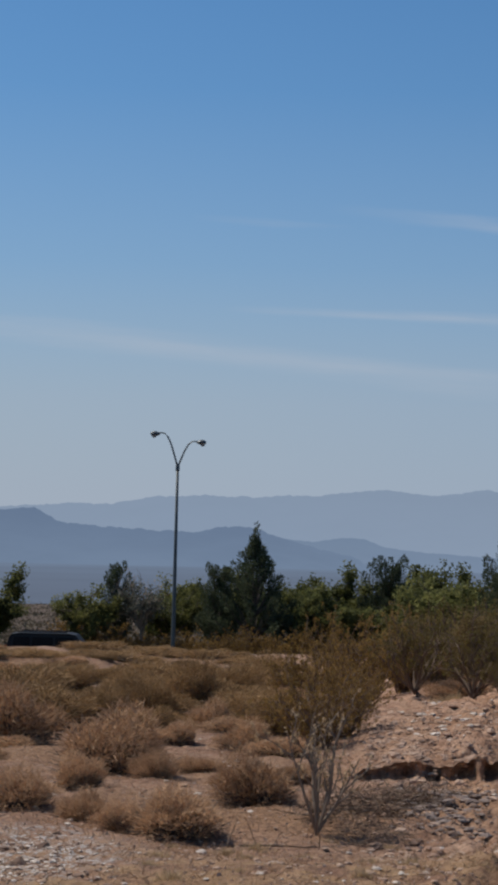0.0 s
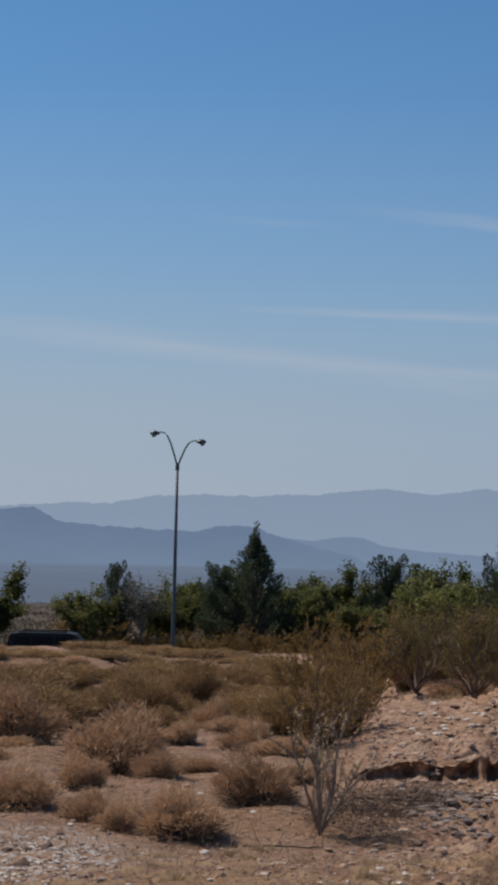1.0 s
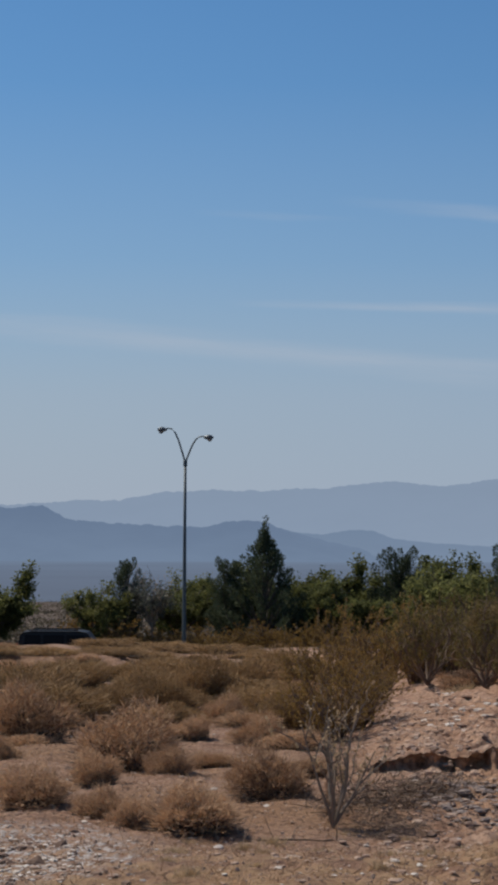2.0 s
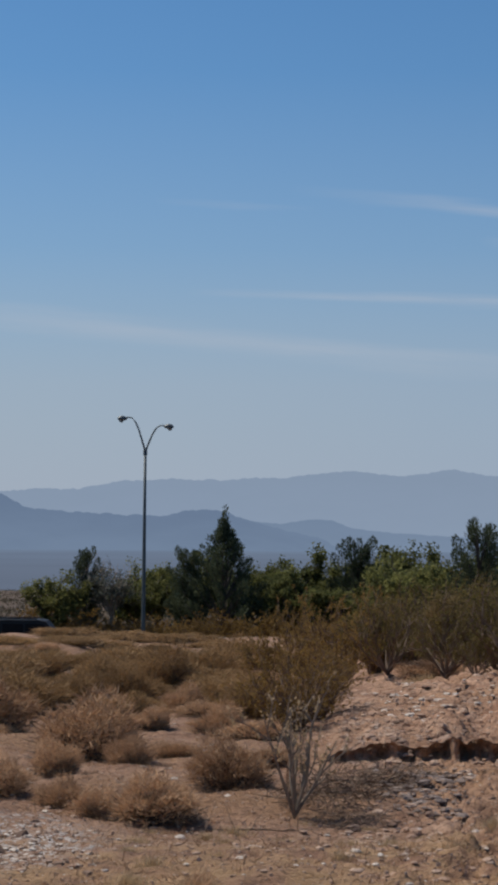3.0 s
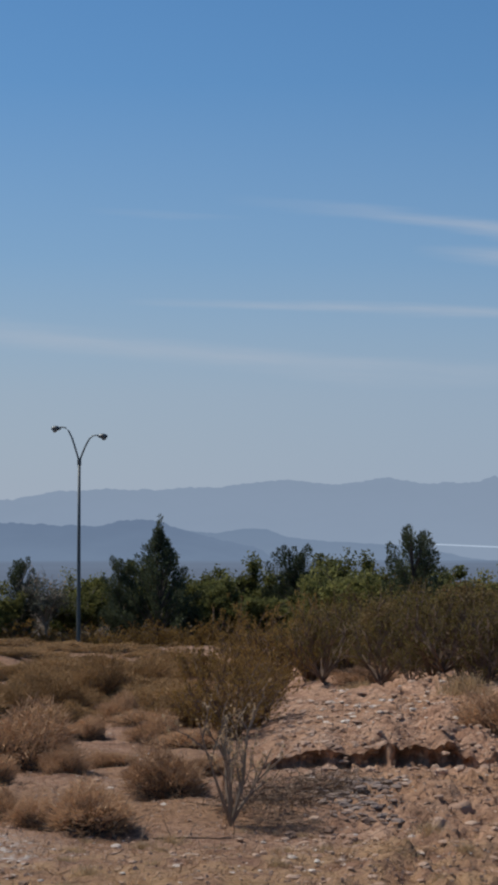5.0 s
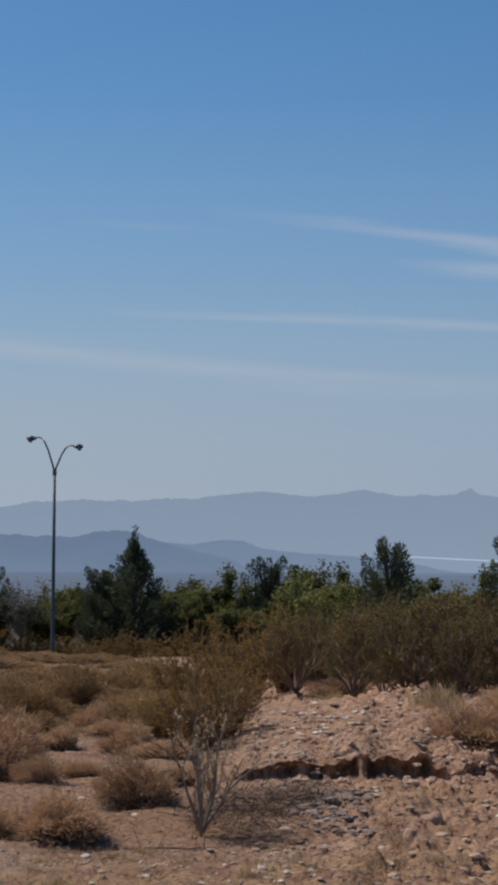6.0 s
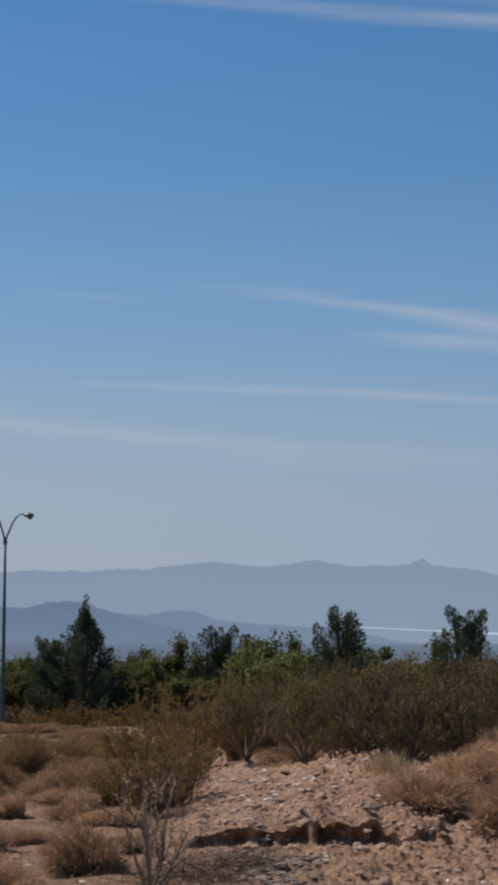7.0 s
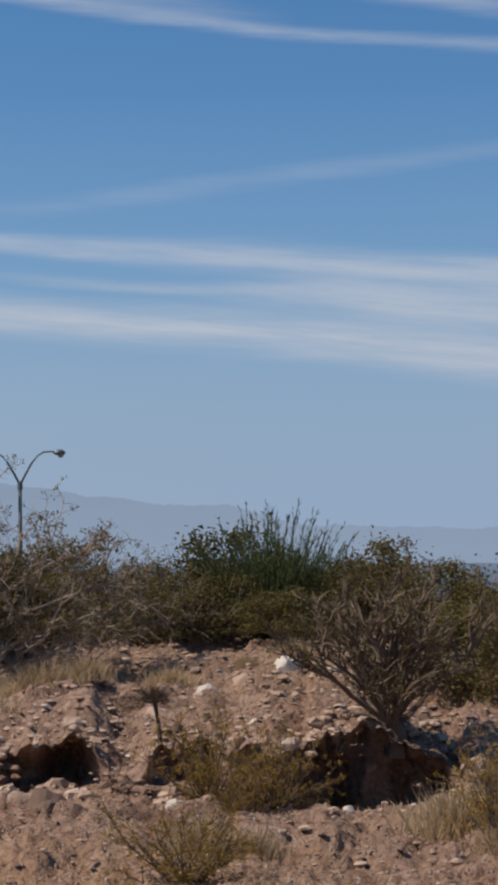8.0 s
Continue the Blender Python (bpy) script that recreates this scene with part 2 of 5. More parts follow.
def stone_matter(name, dark, light):
    mat, n = material(name)
    where = n.add("ShaderNodeTexCoord").outputs["Object"]
    geo, info = n.add("ShaderNodeNewGeometry"), n.add("ShaderNodeObjectInfo")
    own = n.math("FRACT", n.math("ADD", geo.outputs["Random Per Island"], info.outputs["Random"]))
    grain = n.noise(where, 18.0, 6.0, 0.7)
    tone = n.mix(n.math("MULTIPLY_ADD", grain, 0.5, n.math("MULTIPLY", own, 0.7)), dark, light)
    b = n.add("ShaderNodeBsdfPrincipled", {"Base Color": tone, "Roughness": 0.9, "Specular IOR Level": 0.2})
    bump = n.add("ShaderNodeBump", {"Strength": 0.6, "Distance": 0.02, "Height": grain})
    n.tree.links.new(bump.outputs[0], b.inputs["Normal"])
    n.tree.links.new(b.outputs[0], n.out.inputs[0])
    return mat


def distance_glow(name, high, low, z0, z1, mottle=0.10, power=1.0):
    """Far land with haze and the shade of its folds painted into emission: it glows, paler towards its foot."""
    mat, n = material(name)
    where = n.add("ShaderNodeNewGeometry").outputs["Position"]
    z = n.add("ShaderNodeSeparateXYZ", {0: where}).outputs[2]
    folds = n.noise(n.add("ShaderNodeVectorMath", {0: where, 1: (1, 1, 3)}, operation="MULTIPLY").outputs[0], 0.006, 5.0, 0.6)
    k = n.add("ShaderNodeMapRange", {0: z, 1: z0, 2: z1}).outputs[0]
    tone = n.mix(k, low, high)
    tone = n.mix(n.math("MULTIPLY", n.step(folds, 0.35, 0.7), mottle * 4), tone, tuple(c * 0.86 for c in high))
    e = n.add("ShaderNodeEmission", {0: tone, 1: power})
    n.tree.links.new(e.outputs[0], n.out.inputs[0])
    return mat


def asphalt():
    mat, n = material("asphalt")
    where = n.add("ShaderNodeTexCoord").outputs["Object"]
    fine, broad = n.noise(where, 40.0, 4.0), n.noise(where, 0.5, 4.0)
    tone = n.mix(fine, (0.035, 0.034, 0.033), n.mix(broad, (0.065, 0.058, 0.05), (0.10, 0.088, 0.075)))
    b = n.add("ShaderNodeBsdfPrincipled", {"Base Color": tone, "Roughness": 0.95, "Specular IOR Level": 0.12})
    n.tree.links.new(b.outputs[0], n.out.inputs[0])
    return mat


def glass_dark():
    mat, n = material("tinted_glass")
    b = n.add("ShaderNodeBsdfPrincipled", {"Base Color": (0.012, 0.014, 0.016, 1), "Roughness": 0.25, "Specular IOR Level": 0.1})
    n.tree.links.new(b.outputs[0], n.out.inputs[0])
    return mat


CRUST_AT = (-2.35, 18.4, 0.0)
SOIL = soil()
STRAW = plant_matter("dry_twigs", (0.29, 0.162, 0.09), (0.68, 0.44, 0.255), 0.25)
SCRUB = plant_matter("dusty_scrub", (0.09, 0.07, 0.045), (0.20, 0.16, 0.10), 0.2)
BROWN_LEAF = plant_matter("dusty_brown_leaves", (0.105, 0.07, 0.029), (0.27, 0.185, 0.082), 0.4)
FUZZ = plant_matter("olive_brown_twigs", (0.19, 0.11, 0.05), (0.45, 0.28, 0.132), 0.3)
STRAW_PALE = plant_matter("dry_grass", (0.36, 0.24, 0.13), (0.60, 0.44, 0.26), 0.35)
OLIVE = plant_matter("olive_leaves", (0.076, 0.057, 0.017), (0.21, 0.16, 0.05), 0.4)
RUST = plant_matter("rusty_olive_leaves", (0.16, 0.092, 0.026), (0.37, 0.225, 0.072), 0.45)
GOLD = plant_matter("golden_leaves", (0.20, 0.115, 0.02), (0.46, 0.28, 0.065), 0.45)
GREEN = plant_matter("green_leaves", (0.062, 0.068, 0.020), (0.178, 0.178, 0.06), 0.5)
LIME = plant_matter("yellow_green_leaves", (0.10, 0.105, 0.03), (0.265, 0.25, 0.085), 0.5)
WHIP = plant_matter("grey_green_whips", (0.058, 0.070, 0.025), (0.165, 0.18, 0.07), 0.4)
DARK_OLIVE = plant_matter("dark_olive_leaves", (0.073, 0.054, 0.019), (0.215, 0.158, 0.06), 0.35)
GREY_LEAF = plant_matter("grey_leaves", (0.085, 0.088, 0.065), (0.21, 0.205, 0.155), 0.3)
NEEDLE = plant_matter("pine_needles", (0.035, 0.048, 0.026), (0.115, 0.13, 0.07), 0.3)
# dead twig colour, darkened to take in the bare shrub's cast shadow
DEAD = plant_matter("dead_twigs", (0.08, 0.052, 0.035), (0.25, 0.17, 0.115), 0.1)
BARK_DARK = bark("dark_bark", (0.035, 0.026, 0.02), (0.13, 0.10, 0.08))
BARK_PALE = bark("weathered_grey_bark", (0.095, 0.068, 0.046), (0.34, 0.26, 0.19))
BARK_STEM = bark("pale_dry_stems", (0.10, 0.067, 0.045), (0.50, 0.37, 0.27))
BARK_BROWN = bark("brown_stems", (0.06, 0.037, 0.024), (0.215, 0.138, 0.09))
STONE = stone_matter("tan_stone", (0.26, 0.152, 0.10), (0.52, 0.365, 0.265))
STONE_PALE = stone_matter("pale_stone", (0.46, 0.36, 0.28), (0.74, 0.65, 0.56))
STONE_GREY = stone_matter("grey_stone", (0.12, 0.085, 0.07), (0.31, 0.24, 0.20))
STONE_DARK = stone_matter("dark_stone", (0.12, 0.07, 0.05), (0.26, 0.17, 0.12))
POLE = plain_paint("galvanised_steel", (0.085, 0.10, 0.10), 0.6, 0.2, 0.1)
LAMP_HEAD = plain_paint("lamp_housing", (0.10, 0.11, 0.11), 0.5, 0.2, 0.1)
LENS = plain_paint("lamp_lens", (0.22, 0.22, 0.21), 0.25, 0.0, 0.05)
CONCRETE = plain_paint("concrete", (0.46, 0.39, 0.31), 0.9, 0.0, 0.3, 3.0)
BLACK_PAINT = plain_paint("black_car_paint", (0.006, 0.006, 0.007), 0.6, 0.0, 0.01)
WHITE_PAINT = plain_paint("white_van_paint", (0.78, 0.78, 0.76), 0.3, 0.0, 0.06)
GLASS = glass_dark()
RUBBER = plain_paint("tyre_rubber", (0.02, 0.02, 0.02), 0.85, 0.0, 0.1)
ALLOY = plain_paint("alloy", (0.55, 0.55, 0.56), 0.3, 0.9, 0.05)
RED_LENS = plain_paint("red_tail_lens", (0.40, 0.02, 0.02), 0.2, 0.0, 0.02)
CLEAR_LENS = plain_paint("clear_lens", (0.7, 0.7, 0.7), 0.1, 0.2, 0.02)
ASPHALT = asphalt()
LINE_WHITE = plain_paint("road_line", (0.7, 0.69, 0.65), 0.8, 0.0, 0.3, 8.0)


# ---- ground ----
def lerp_table(x, table):
    """Straight lines between the pairs of a short table."""
    if x <= table[0][0]:
        return table[0][1]
    for (x0, y0), (x1, y1) in zip(table, table[1:]):
        if x <= x1:
            return y0 + (y1 - y0) * (x - x0) / (x1 - x0)
    return table[-1][1]


def smooth(a, b, x):
    k = min(1.0, max(0.0, (x - a) / (b - a)))
    return k * k * (3 - 2 * k)


CREST = ((2, 0.3), (5, 0.72), (8, 0.96), (13, 0.9), (20, 0.85), (25, 1.0), (29, 1.5), (34, 1.62), (40, 1.7), (52, 0.5))
LEDGE = ((3, 0), (3.5, 0.15), (4.4, 0.23), (5.6, 0.18), (6.3, 0.25), (8.3, 0.26), (9.4, 0.2), (11, 0.1), (12.5, 0), (24, 0), (25, 0.34), (26.6, 0.5), (27.8, 0.46), (28.8, 0.48), (29.6, 0.54), (30.4, 0.62), (31.0, 0.68), (31.6, 0.4), (32.0, 0.16), (32.4, 0.14), (33.2, 0.4), (34.4, 0.45), (35.4, 0.42), (36.4, 0.55), (37.3, 0.64), (40.2, 0.52), (41.6, 0.25), (44, 0.15), (50, 0))
LEDGE_AT = ((3, 26.9), (4.6, 27.6), (6, 27.2), (7.7, 27.1), (8.8, 26.5), (9.5, 26.4), (10.3, 26.9), (11, 26.5), (24, 24), (28, 23.2), (32, 22.3), (36, 22.6), (44, 22))


def rise(az, r, ragged=0.0):
    """Height of mound and ledge over the plain, az degrees to the right of the y axis, r metres out."""
    edge = lerp_table(az, LEDGE_AT) + ragged
    ledge, crest = lerp_table(az, LEDGE) * (1 + (0.55 if az < 14 else 0.3) * along(12, az, 0.9) + 0.16 * along(13, az, 0.32)), lerp_table(az, CREST)
    up = 0.3 + ledge * smooth(edge, edge + 0.13, r) + max(0.0, crest - 0.3 - ledge) * smooth(edge + 0.2, 36, r)
    up = 0.3 + (up - 0.3) * (1 - smooth(38, 62, r))
    return up + 0.4 * smooth(55.5, 57.5, r) * (1 - smooth(-4.4, -2.7, az)) * (1 - smooth(66, 82, r))


def plain(r):
    """The fall of the land from the camera's stand to the road and on to the valley."""
    z = 2.35 - 0.02566 * min(r, 420)
    z += 0.8 * (1 - smooth(0, 11, r))
    if r > 88:
        z -= 0.3 * smooth(84, 90, r)
    return z - 0.05 * max(0.0, r - 420)


def along(seed, x, size):
    """Smooth noise along one way."""
    return noise.noise(Vector((x / size, seed * 7.31, seed * 1.7)))


def bank_edge(az):
    """How far the broken edge of the bank swings in and out, with two deep coves where it has fallen in."""
    arc = az * 0.42
    swing = 0.7 * along(1, arc, 1.5) + 0.45 * along(2, arc, 0.55) + 0.3 * along(3, arc, 0.22) + 0.12 * along(4, arc, 0.09)
    pit = smooth(36.7, 37.3, az) * (1 - smooth(41.2, 42.0, az))
    swing *= 0.55 + 0.45 * smooth(12, 24, az)
    return swing * (1 - 0.75 * pit) + 0.55 * smooth(1.7, 0.2, abs(az - 30.6)) + (0.8 + 0.2 * (az - 37.5)) * pit + 0.6 * smooth(1.0, 0.2, abs(az - 34.2)) + 0.12 * smooth(0.6, 0.3, abs(az - 8.6)) + 0.1 * smooth(0.4, 0.2, abs(az - 7.3))


def ground_z(x, y):
    r, az = math.hypot(x, y), math.degrees(math.atan2(x, y))
    z = plain(r)
    if y > 0:
        z -= 1.25 * smooth(79, 87.5, y) - 0.6 * smooth(98.2, 101, y)
    if abs(az) > 75:
        return z + 0.3
    z += rise(az, r, bank_edge(az) if 2 < az < 52 and r < 40 else 0.0)
    # the floor of the larger cove is scoured out
    if 36 < az < 43:
        edge = lerp_table(az, LEDGE_AT) + bank_edge(az)
        z -= 0.6 * smooth(2.7, 1.8, abs(az - 39.3)) * smooth(20.2, 21.8, r) * (1 - smooth(edge - 0.04, edge + 0.12, r))
    if r < 90:
        p = Vector((x, y, 0))
        z += 0.16 * noise.noise(p / 3.1) * smooth(10, 16, r) + 0.06 * noise.noise(p / 0.9)
        if r < 45:
            rough = (0.5 + 1.2 * smooth(4, 8, az)) * smooth(10, 14, r)
            z += rough * (0.07 * noise.noise(p / 0.32) + 0.075 * (0.4 - abs(noise.noise(p / 0.15))) + 0.03 * noise.noise(p / 0.075))
            # terraces and clods of the broken bank
            if az > 3:
                z += 0.10 * smooth(0.0, 0.22, noise.noise(p / 0.7 + Vector((3, 9, 1)))) * smooth(3, 8, az) * smooth(10, 14, r) * (1 - smooth(36, 44, r))
    elif r > 140:
        z += 0.5 * noise.noise(Vector((x, y, 0)) / 60.0)
    return z


def spot(az, r):
    a = radians(az)
    return r * math.sin(a), r * math.cos(a)


def mesh_object(name, verts, faces, mat, parent=None, smooth_faces=False):
    me = bpy.data.meshes.new(name)
    me.from_pydata([tuple(v) for v in verts], [], faces)
    me.materials.append(mat)
    if smooth_faces:
        me.polygons.foreach_set("use_smooth", [True] * len(me.polygons))
    me.update()
    ob = new(name, me)
    ob.parent = parent
    return ob


def part(name, verts, faces, mat, parent, label="", smooth_faces=False):
    ob = mesh_object(name, verts, faces, mat, parent, smooth_faces)
    if label:
        tagged(ob, label)
    return ob


FACE = 0.13


def undercut(az):
    """How far the bank is hollowed out below its lip: deep where it has fallen in, shallow and fluted between."""
    caves = max(smooth(0.6, 0.3, abs(az - 26.7)), smooth(28.9, 30.4, az) * smooth(31.7, 31.3, az), smooth(1.0, 0.6, abs(az - 34.0)), smooth(2.6, 2.1, abs(az - 39.2)))
    if az < 14:
        return 0.42 + 0.62 * smooth(-0.1, 0.25, along(8, az, 0.9) + 0.5 * along(9, az, 0.35))
    return (0.5 + 0.5 * caves) * (1 + 0.4 * along(14, az, 0.7) + 0.15 * along(15, az, 0.25))


def build_ground():
    """One sheet in rings round the camera's stand. Its rings crowd at the bank, whose face is pushed in under a lip."""
    azs = list(np.arange(-10.5, 3, 0.13)) + list(np.arange(3, 12.6, 0.085)) + list(np.arange(12.6, 24, 0.14)) + list(np.arange(24, 45.6, 0.11)) + list(np.arange(48, 348, 6.0))
    near = [0.0] + list(np.arange(1.5, 13, 1.5)) + list(np.arange(13, 19.5, 0.13))
    far = list(np.arange(31, 45, 0.2)) + list(np.arange(45, 104, 0.65))
    while far[-1] < 4600:
        far.append(far[-1] * 1.06 + 1)
    columns = []
    for a in azs:
        edge = lerp_table(a, LEDGE_AT) + (bank_edge(a) if 2 < a < 52 else 0.0) if 2 < a < 52 else 24.0
        ring = near + list(np.linspace(19.55, edge - 0.02, 48)) + list(np.linspace(edge, edge + FACE, 13)) + list(np.linspace(edge + FACE + 0.03, 30.9, 80)) + far
        columns.append((a, edge, ring))
    verts, faces, k = [(0, 0, ground_z(0, 0.001))], [], len(azs)
    for i in range(1, len(columns[0][2])):
        for a, edge, ring in columns:
            r = ring[i]
            x, y = spot(a, r)
            z = ground_z(x, y)
            v = (r - edge) / FACE
            if 2 < a < 50 and -0.5 < v < 2.5 and lerp_table(a, LEDGE) > 0.05:
                tall = lerp_table(a, LEDGE)
                body = smooth(-0.3, 0.25, v) * (1 - smooth(1.0, 2.2, v))
                q = Vector((x, y, z * 1.4))
                hollow = (1.3 if a < 14 else 1.35) * tall * undercut(a) * math.sin(math.pi * min(1.0, max(0.0, v)) ** 0.62)
                rag = (0.35 + tall) * (1.0 if a < 14 else 1.2 if a < 36 else 1.8) * (0.16 * noise.noise(q / 0.6) + 0.16 * noise.noise(q / 0.26) + 0.08 * noise.noise(q / 0.11))
                x, y = spot(a, r + body * (hollow + rag))
            verts.append((x, y, z))
    for j in range(k):
        faces.append((0, 1 + (j + 1) % k, 1 + j))
    for i in range(len(columns[0][2]) - 2):
        for j in range(k):
            a, b = 1 + i * k + j, 1 + i * k + (j + 1) % k
            faces.append((a, b, b + k, a + k))
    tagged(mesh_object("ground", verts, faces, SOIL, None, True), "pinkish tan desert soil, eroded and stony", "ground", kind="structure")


build_ground()


def ridge(name, label, table, r, foot, mat, wobble, seed):
    """A mountain chain r metres off: a crest line from a few heights with fractal teeth, and a folded slope down to its foot."""
    verts, faces, rows = [], [], 9
    azs = list(np.arange(table[0][0], table[-1][0], 0.045))
    for a in azs:
        teeth = wobble * (along(seed, a, 1.1) + 0.7 * along(seed + 1, a, 0.43) + 0.5 * along(seed + 2, a, 0.17) + 0.3 * along(seed + 3, a, 0.08))
        top = EYE + r * math.tan(radians(lerp_table(a, table) + teeth))
        for i in range(rows):
            k = i / (rows - 1)
            x, y = spot(a, r - 500 * k + 60 * along(seed + 5, a * 1.7 + i * 0.35, 1.0) * k * (1 - k) * 4)
            verts.append((x, y, top + (foot - top) * k ** 1.2))
    for i in range(len(azs) - 1):
        for j in range(rows - 1):
            a = i * rows + j
            faces.append((a, a + rows, a + rows + 1, a + 1))
    tagged(mesh_object(name, verts, faces, mat, None, True), label, "mountains", kind="structure")


# air haze over the far land is painted as emission colours
FAR_HILLS = distance_glow("far_mountain_painted_haze", (0.288, 0.373, 0.505), (0.312, 0.396, 0.53), -40, 140, 0.025)
NEAR_HILLS = distance_glow("near_mountain_painted_haze", (0.166, 0.235, 0.36), (0.215, 0.293, 0.422), -60, 60, 0.05)
MIDDLE_HILLS = distance_glow("middle_mountain_painted_haze", (0.205, 0.283, 0.412), (0.245, 0.325, 0.455), -60, 30, 0.04)
VALLEY = distance_glow("valley_painted_haze", (0.16, 0.20, 0.28), (0.21, 0.285, 0.41), -45, -14, 0.08)
# the strip's sun glare is painted as even emission
SALT = distance_glow("salt_flat_painted_glare", (0.56, 0.68, 0.84), (0.56, 0.68, 0.84), -60, 0, 0.0)
ridge("backdrop_far_range", "far blue mountain range, haze painted into its glow", ((-30, 0.6), (-12, 0.7), (-6, 0.94), (-4, 1.04), (-2.5, 1.28), (2, 1.36), (3.8, 1.6), (5, 1.46), (6.8, 1.6), (8, 1.5), (9.5, 1.5), (9.9, 1.68), (10.2, 1.5), (11.5, 1.38), (12.2, 1.2), (13, 1.2), (16.5, 1.6), (20, 1.95), (24, 2.04), (27, 2.05), (29, 1.65), (33, 1.08), (34.7, 1.06), (37, 0.45), (42, 0.3), (70, 0.5)), 4700, -80, FAR_HILLS, 0.06, 11)
ridge("backdrop_near_range", "nearer slate blue hills, haze painted into their glow", ((-30, 1.2), (-12, 1.0), (-7.2, 0.8), (-6.2, 0.83), (-5.4, 0.44), (-4, 0.31), (-2.3, 0.28), (-1.5, 0.24), (-0.6, 0.4), (-0.05, 0.45), (0.3, 0.33), (0.9, 0.12), (1.7, -0.06), (2.6, -0.3), (4.5, -0.8)), 3900, -90, NEAR_HILLS, 0.07, 23)
ridge("backdrop_middle_range", "blue hills with a flat topped mesa and painted haze", ((-6, -0.4), (-3, -0.05), (0, 0.06), (1, 0.1), (1.9, 0.03), (2.35, 0.1), (2.7, 0.17), (3.35, 0.15), (3.8, -0.02), (4.3, -0.1), (5.2, -0.18), (7.2, -0.3), (8.5, -0.5), (12, -1.2)), 4150, -90, MIDDLE_HILLS, 0.035, 37)


def build_valley():
    """The valley floor far below the slope, and the bright strip of a salt flat on it."""
    verts, faces = [], []
    azs, radii = np.arange(-40, 80, 1.0), (500, 700, 1000, 1500, 2200, 3100, 4300)
    for r in radii:
        for a in azs:
            x, y = spot(a, r)
            verts.append((x, y, -0.0095 * r - 8 + 1.5 * noise.noise(Vector((x, y, 0)) / 300)))
    k = len(azs)
    for i in range(len(radii) - 1):
        for j in range(k - 1):
            faces.append((i * k + j, i * k + j + 1, (i + 1) * k + j + 1, (i + 1) * k + j))
    tagged(mesh_object("backdrop_valley", verts, faces, VALLEY, None, True), "grey blue valley floor with painted haze", "valley", kind="structure")
    verts, faces = [], []
    for i, a in enumerate(np.arange(7.6, 19.6, 0.25)):
        el = -0.27 - 0.043 * (a - 8.1)
        x, y = spot(a, 2600)
        z = EYE + 2600 * math.tan(radians(el))
        half = 0.6 + 2.0 * smooth(9, 15, a) + 0.4 * along(4, a, 0.7)
        verts += [(x, y, z - half), (x, y, z + half * 0.6), (x * 1.03, y * 1.03, z + half * 0.7)]
        if i:
            b = 3 * i
            faces += [(b - 3, b, b + 1, b - 2), (b - 2, b + 1, b + 2, b - 1)]
    tagged(mesh_object("backdrop_salt_flat", verts, faces, SALT), "bright pale strip of salt flat in the valley", "salt flat", kind="structure")


build_valley()


# ---- road ----
def box_geo(x0, x1, y0, y1, z0, z1):
    v = [(x, y, z) for z in (z0, z1) for y in (y0, y1) for x in (x0, x1)]
    return v, [(0, 2, 3, 1), (4, 5, 7, 6), (0, 1, 5, 4), (2, 6, 7, 3), (0, 4, 6, 2), (1, 3, 7, 5)]


def road_z(x):
    """The road's level: the land falls with the distance from the camera's stand."""
    return ground_z(x, 93.0)


def strip_along(name, y0, y1, lift, thick, mat, label, category, parent=None, x0=-60, x1=140, wavy=0.0):
    verts, faces = [], []
    xs = np.arange(x0, x1, 2.0)
    for i, x in enumerate(xs):
        z = road_z(x) + lift + wavy * along(31, x, 3.0)
        verts += [(x, y0, z - thick), (x, y0, z), (x, y1, z), (x, y1, z - thick)]
        if i:
            b, a = 4 * i, 4 * i - 4
            faces += [(a, b, b + 1, a + 1), (a + 1, b + 1, b + 2, a + 2), (a + 2, b + 2, b + 3, a + 3)]
    return tagged(mesh_object(name, verts, faces, mat, parent), label, category, kind="structure")


strip_along("road", 89.0, 97.6, 0.06, 0.5, ASPHALT, "grey asphalt road below the desert plain", "road")
strip_along("kerb", 97.7, 97.95, 0.86, 1.06, CONCRETE, "pale low concrete wall along the far side of the road", "kerb", wavy=0.05)


def far_scrub():
    """Low scrub that darkens the plain beyond the road."""
    rng = random.Random(14)
    V, F = [], []
    for _ in range(7500):
        az, r = rng.uniform(-13, 14), 101 + 330 * rng.random() ** 1.8
        x, y = spot(az, r)
        if y < 100:
            continue
        z, s = ground_z(x, y), rng.uniform(0.25, 0.7)
        for _ in range(18):
            p = Vector((x + rng.gauss(0, s * 0.9), y + rng.gauss(0, s * 0.6), z + abs(rng.gauss(0, s * 0.3))))
            leaf(V, F, p, s * rng.uniform(0.15, 0.35), rng, 1.2)
    tagged(mesh_object("far_scrub", V, F, SCRUB), "low dusty scrub on the plain beyond the road", "scrub", kind="stuff")


# ---- plants ----
def strip(V, F, p, d, length, width, droop=0.0, rng=random):
    """A thin bent blade of two joints."""
    side = d.cross(Vector((rng.uniform(-1, 1), rng.uniform(-1, 1), rng.uniform(-1, 1))))
    side = side.normalized() * width * 0.5 if side.length > 1e-6 else Vector((width * 0.5, 0, 0))
    a = len(V)
    mid = p + d * length * 0.55 + Vector((0, 0, -droop * length * 0.2))
    tip = p + d * length + Vector((0, 0, -droop * length * 0.7))
    V += [p - side, p + side, mid + side * 0.8, mid - side * 0.8, tip]
    F += [(a, a + 1, a + 2, a + 3), (a + 3, a + 2, a + 4)]


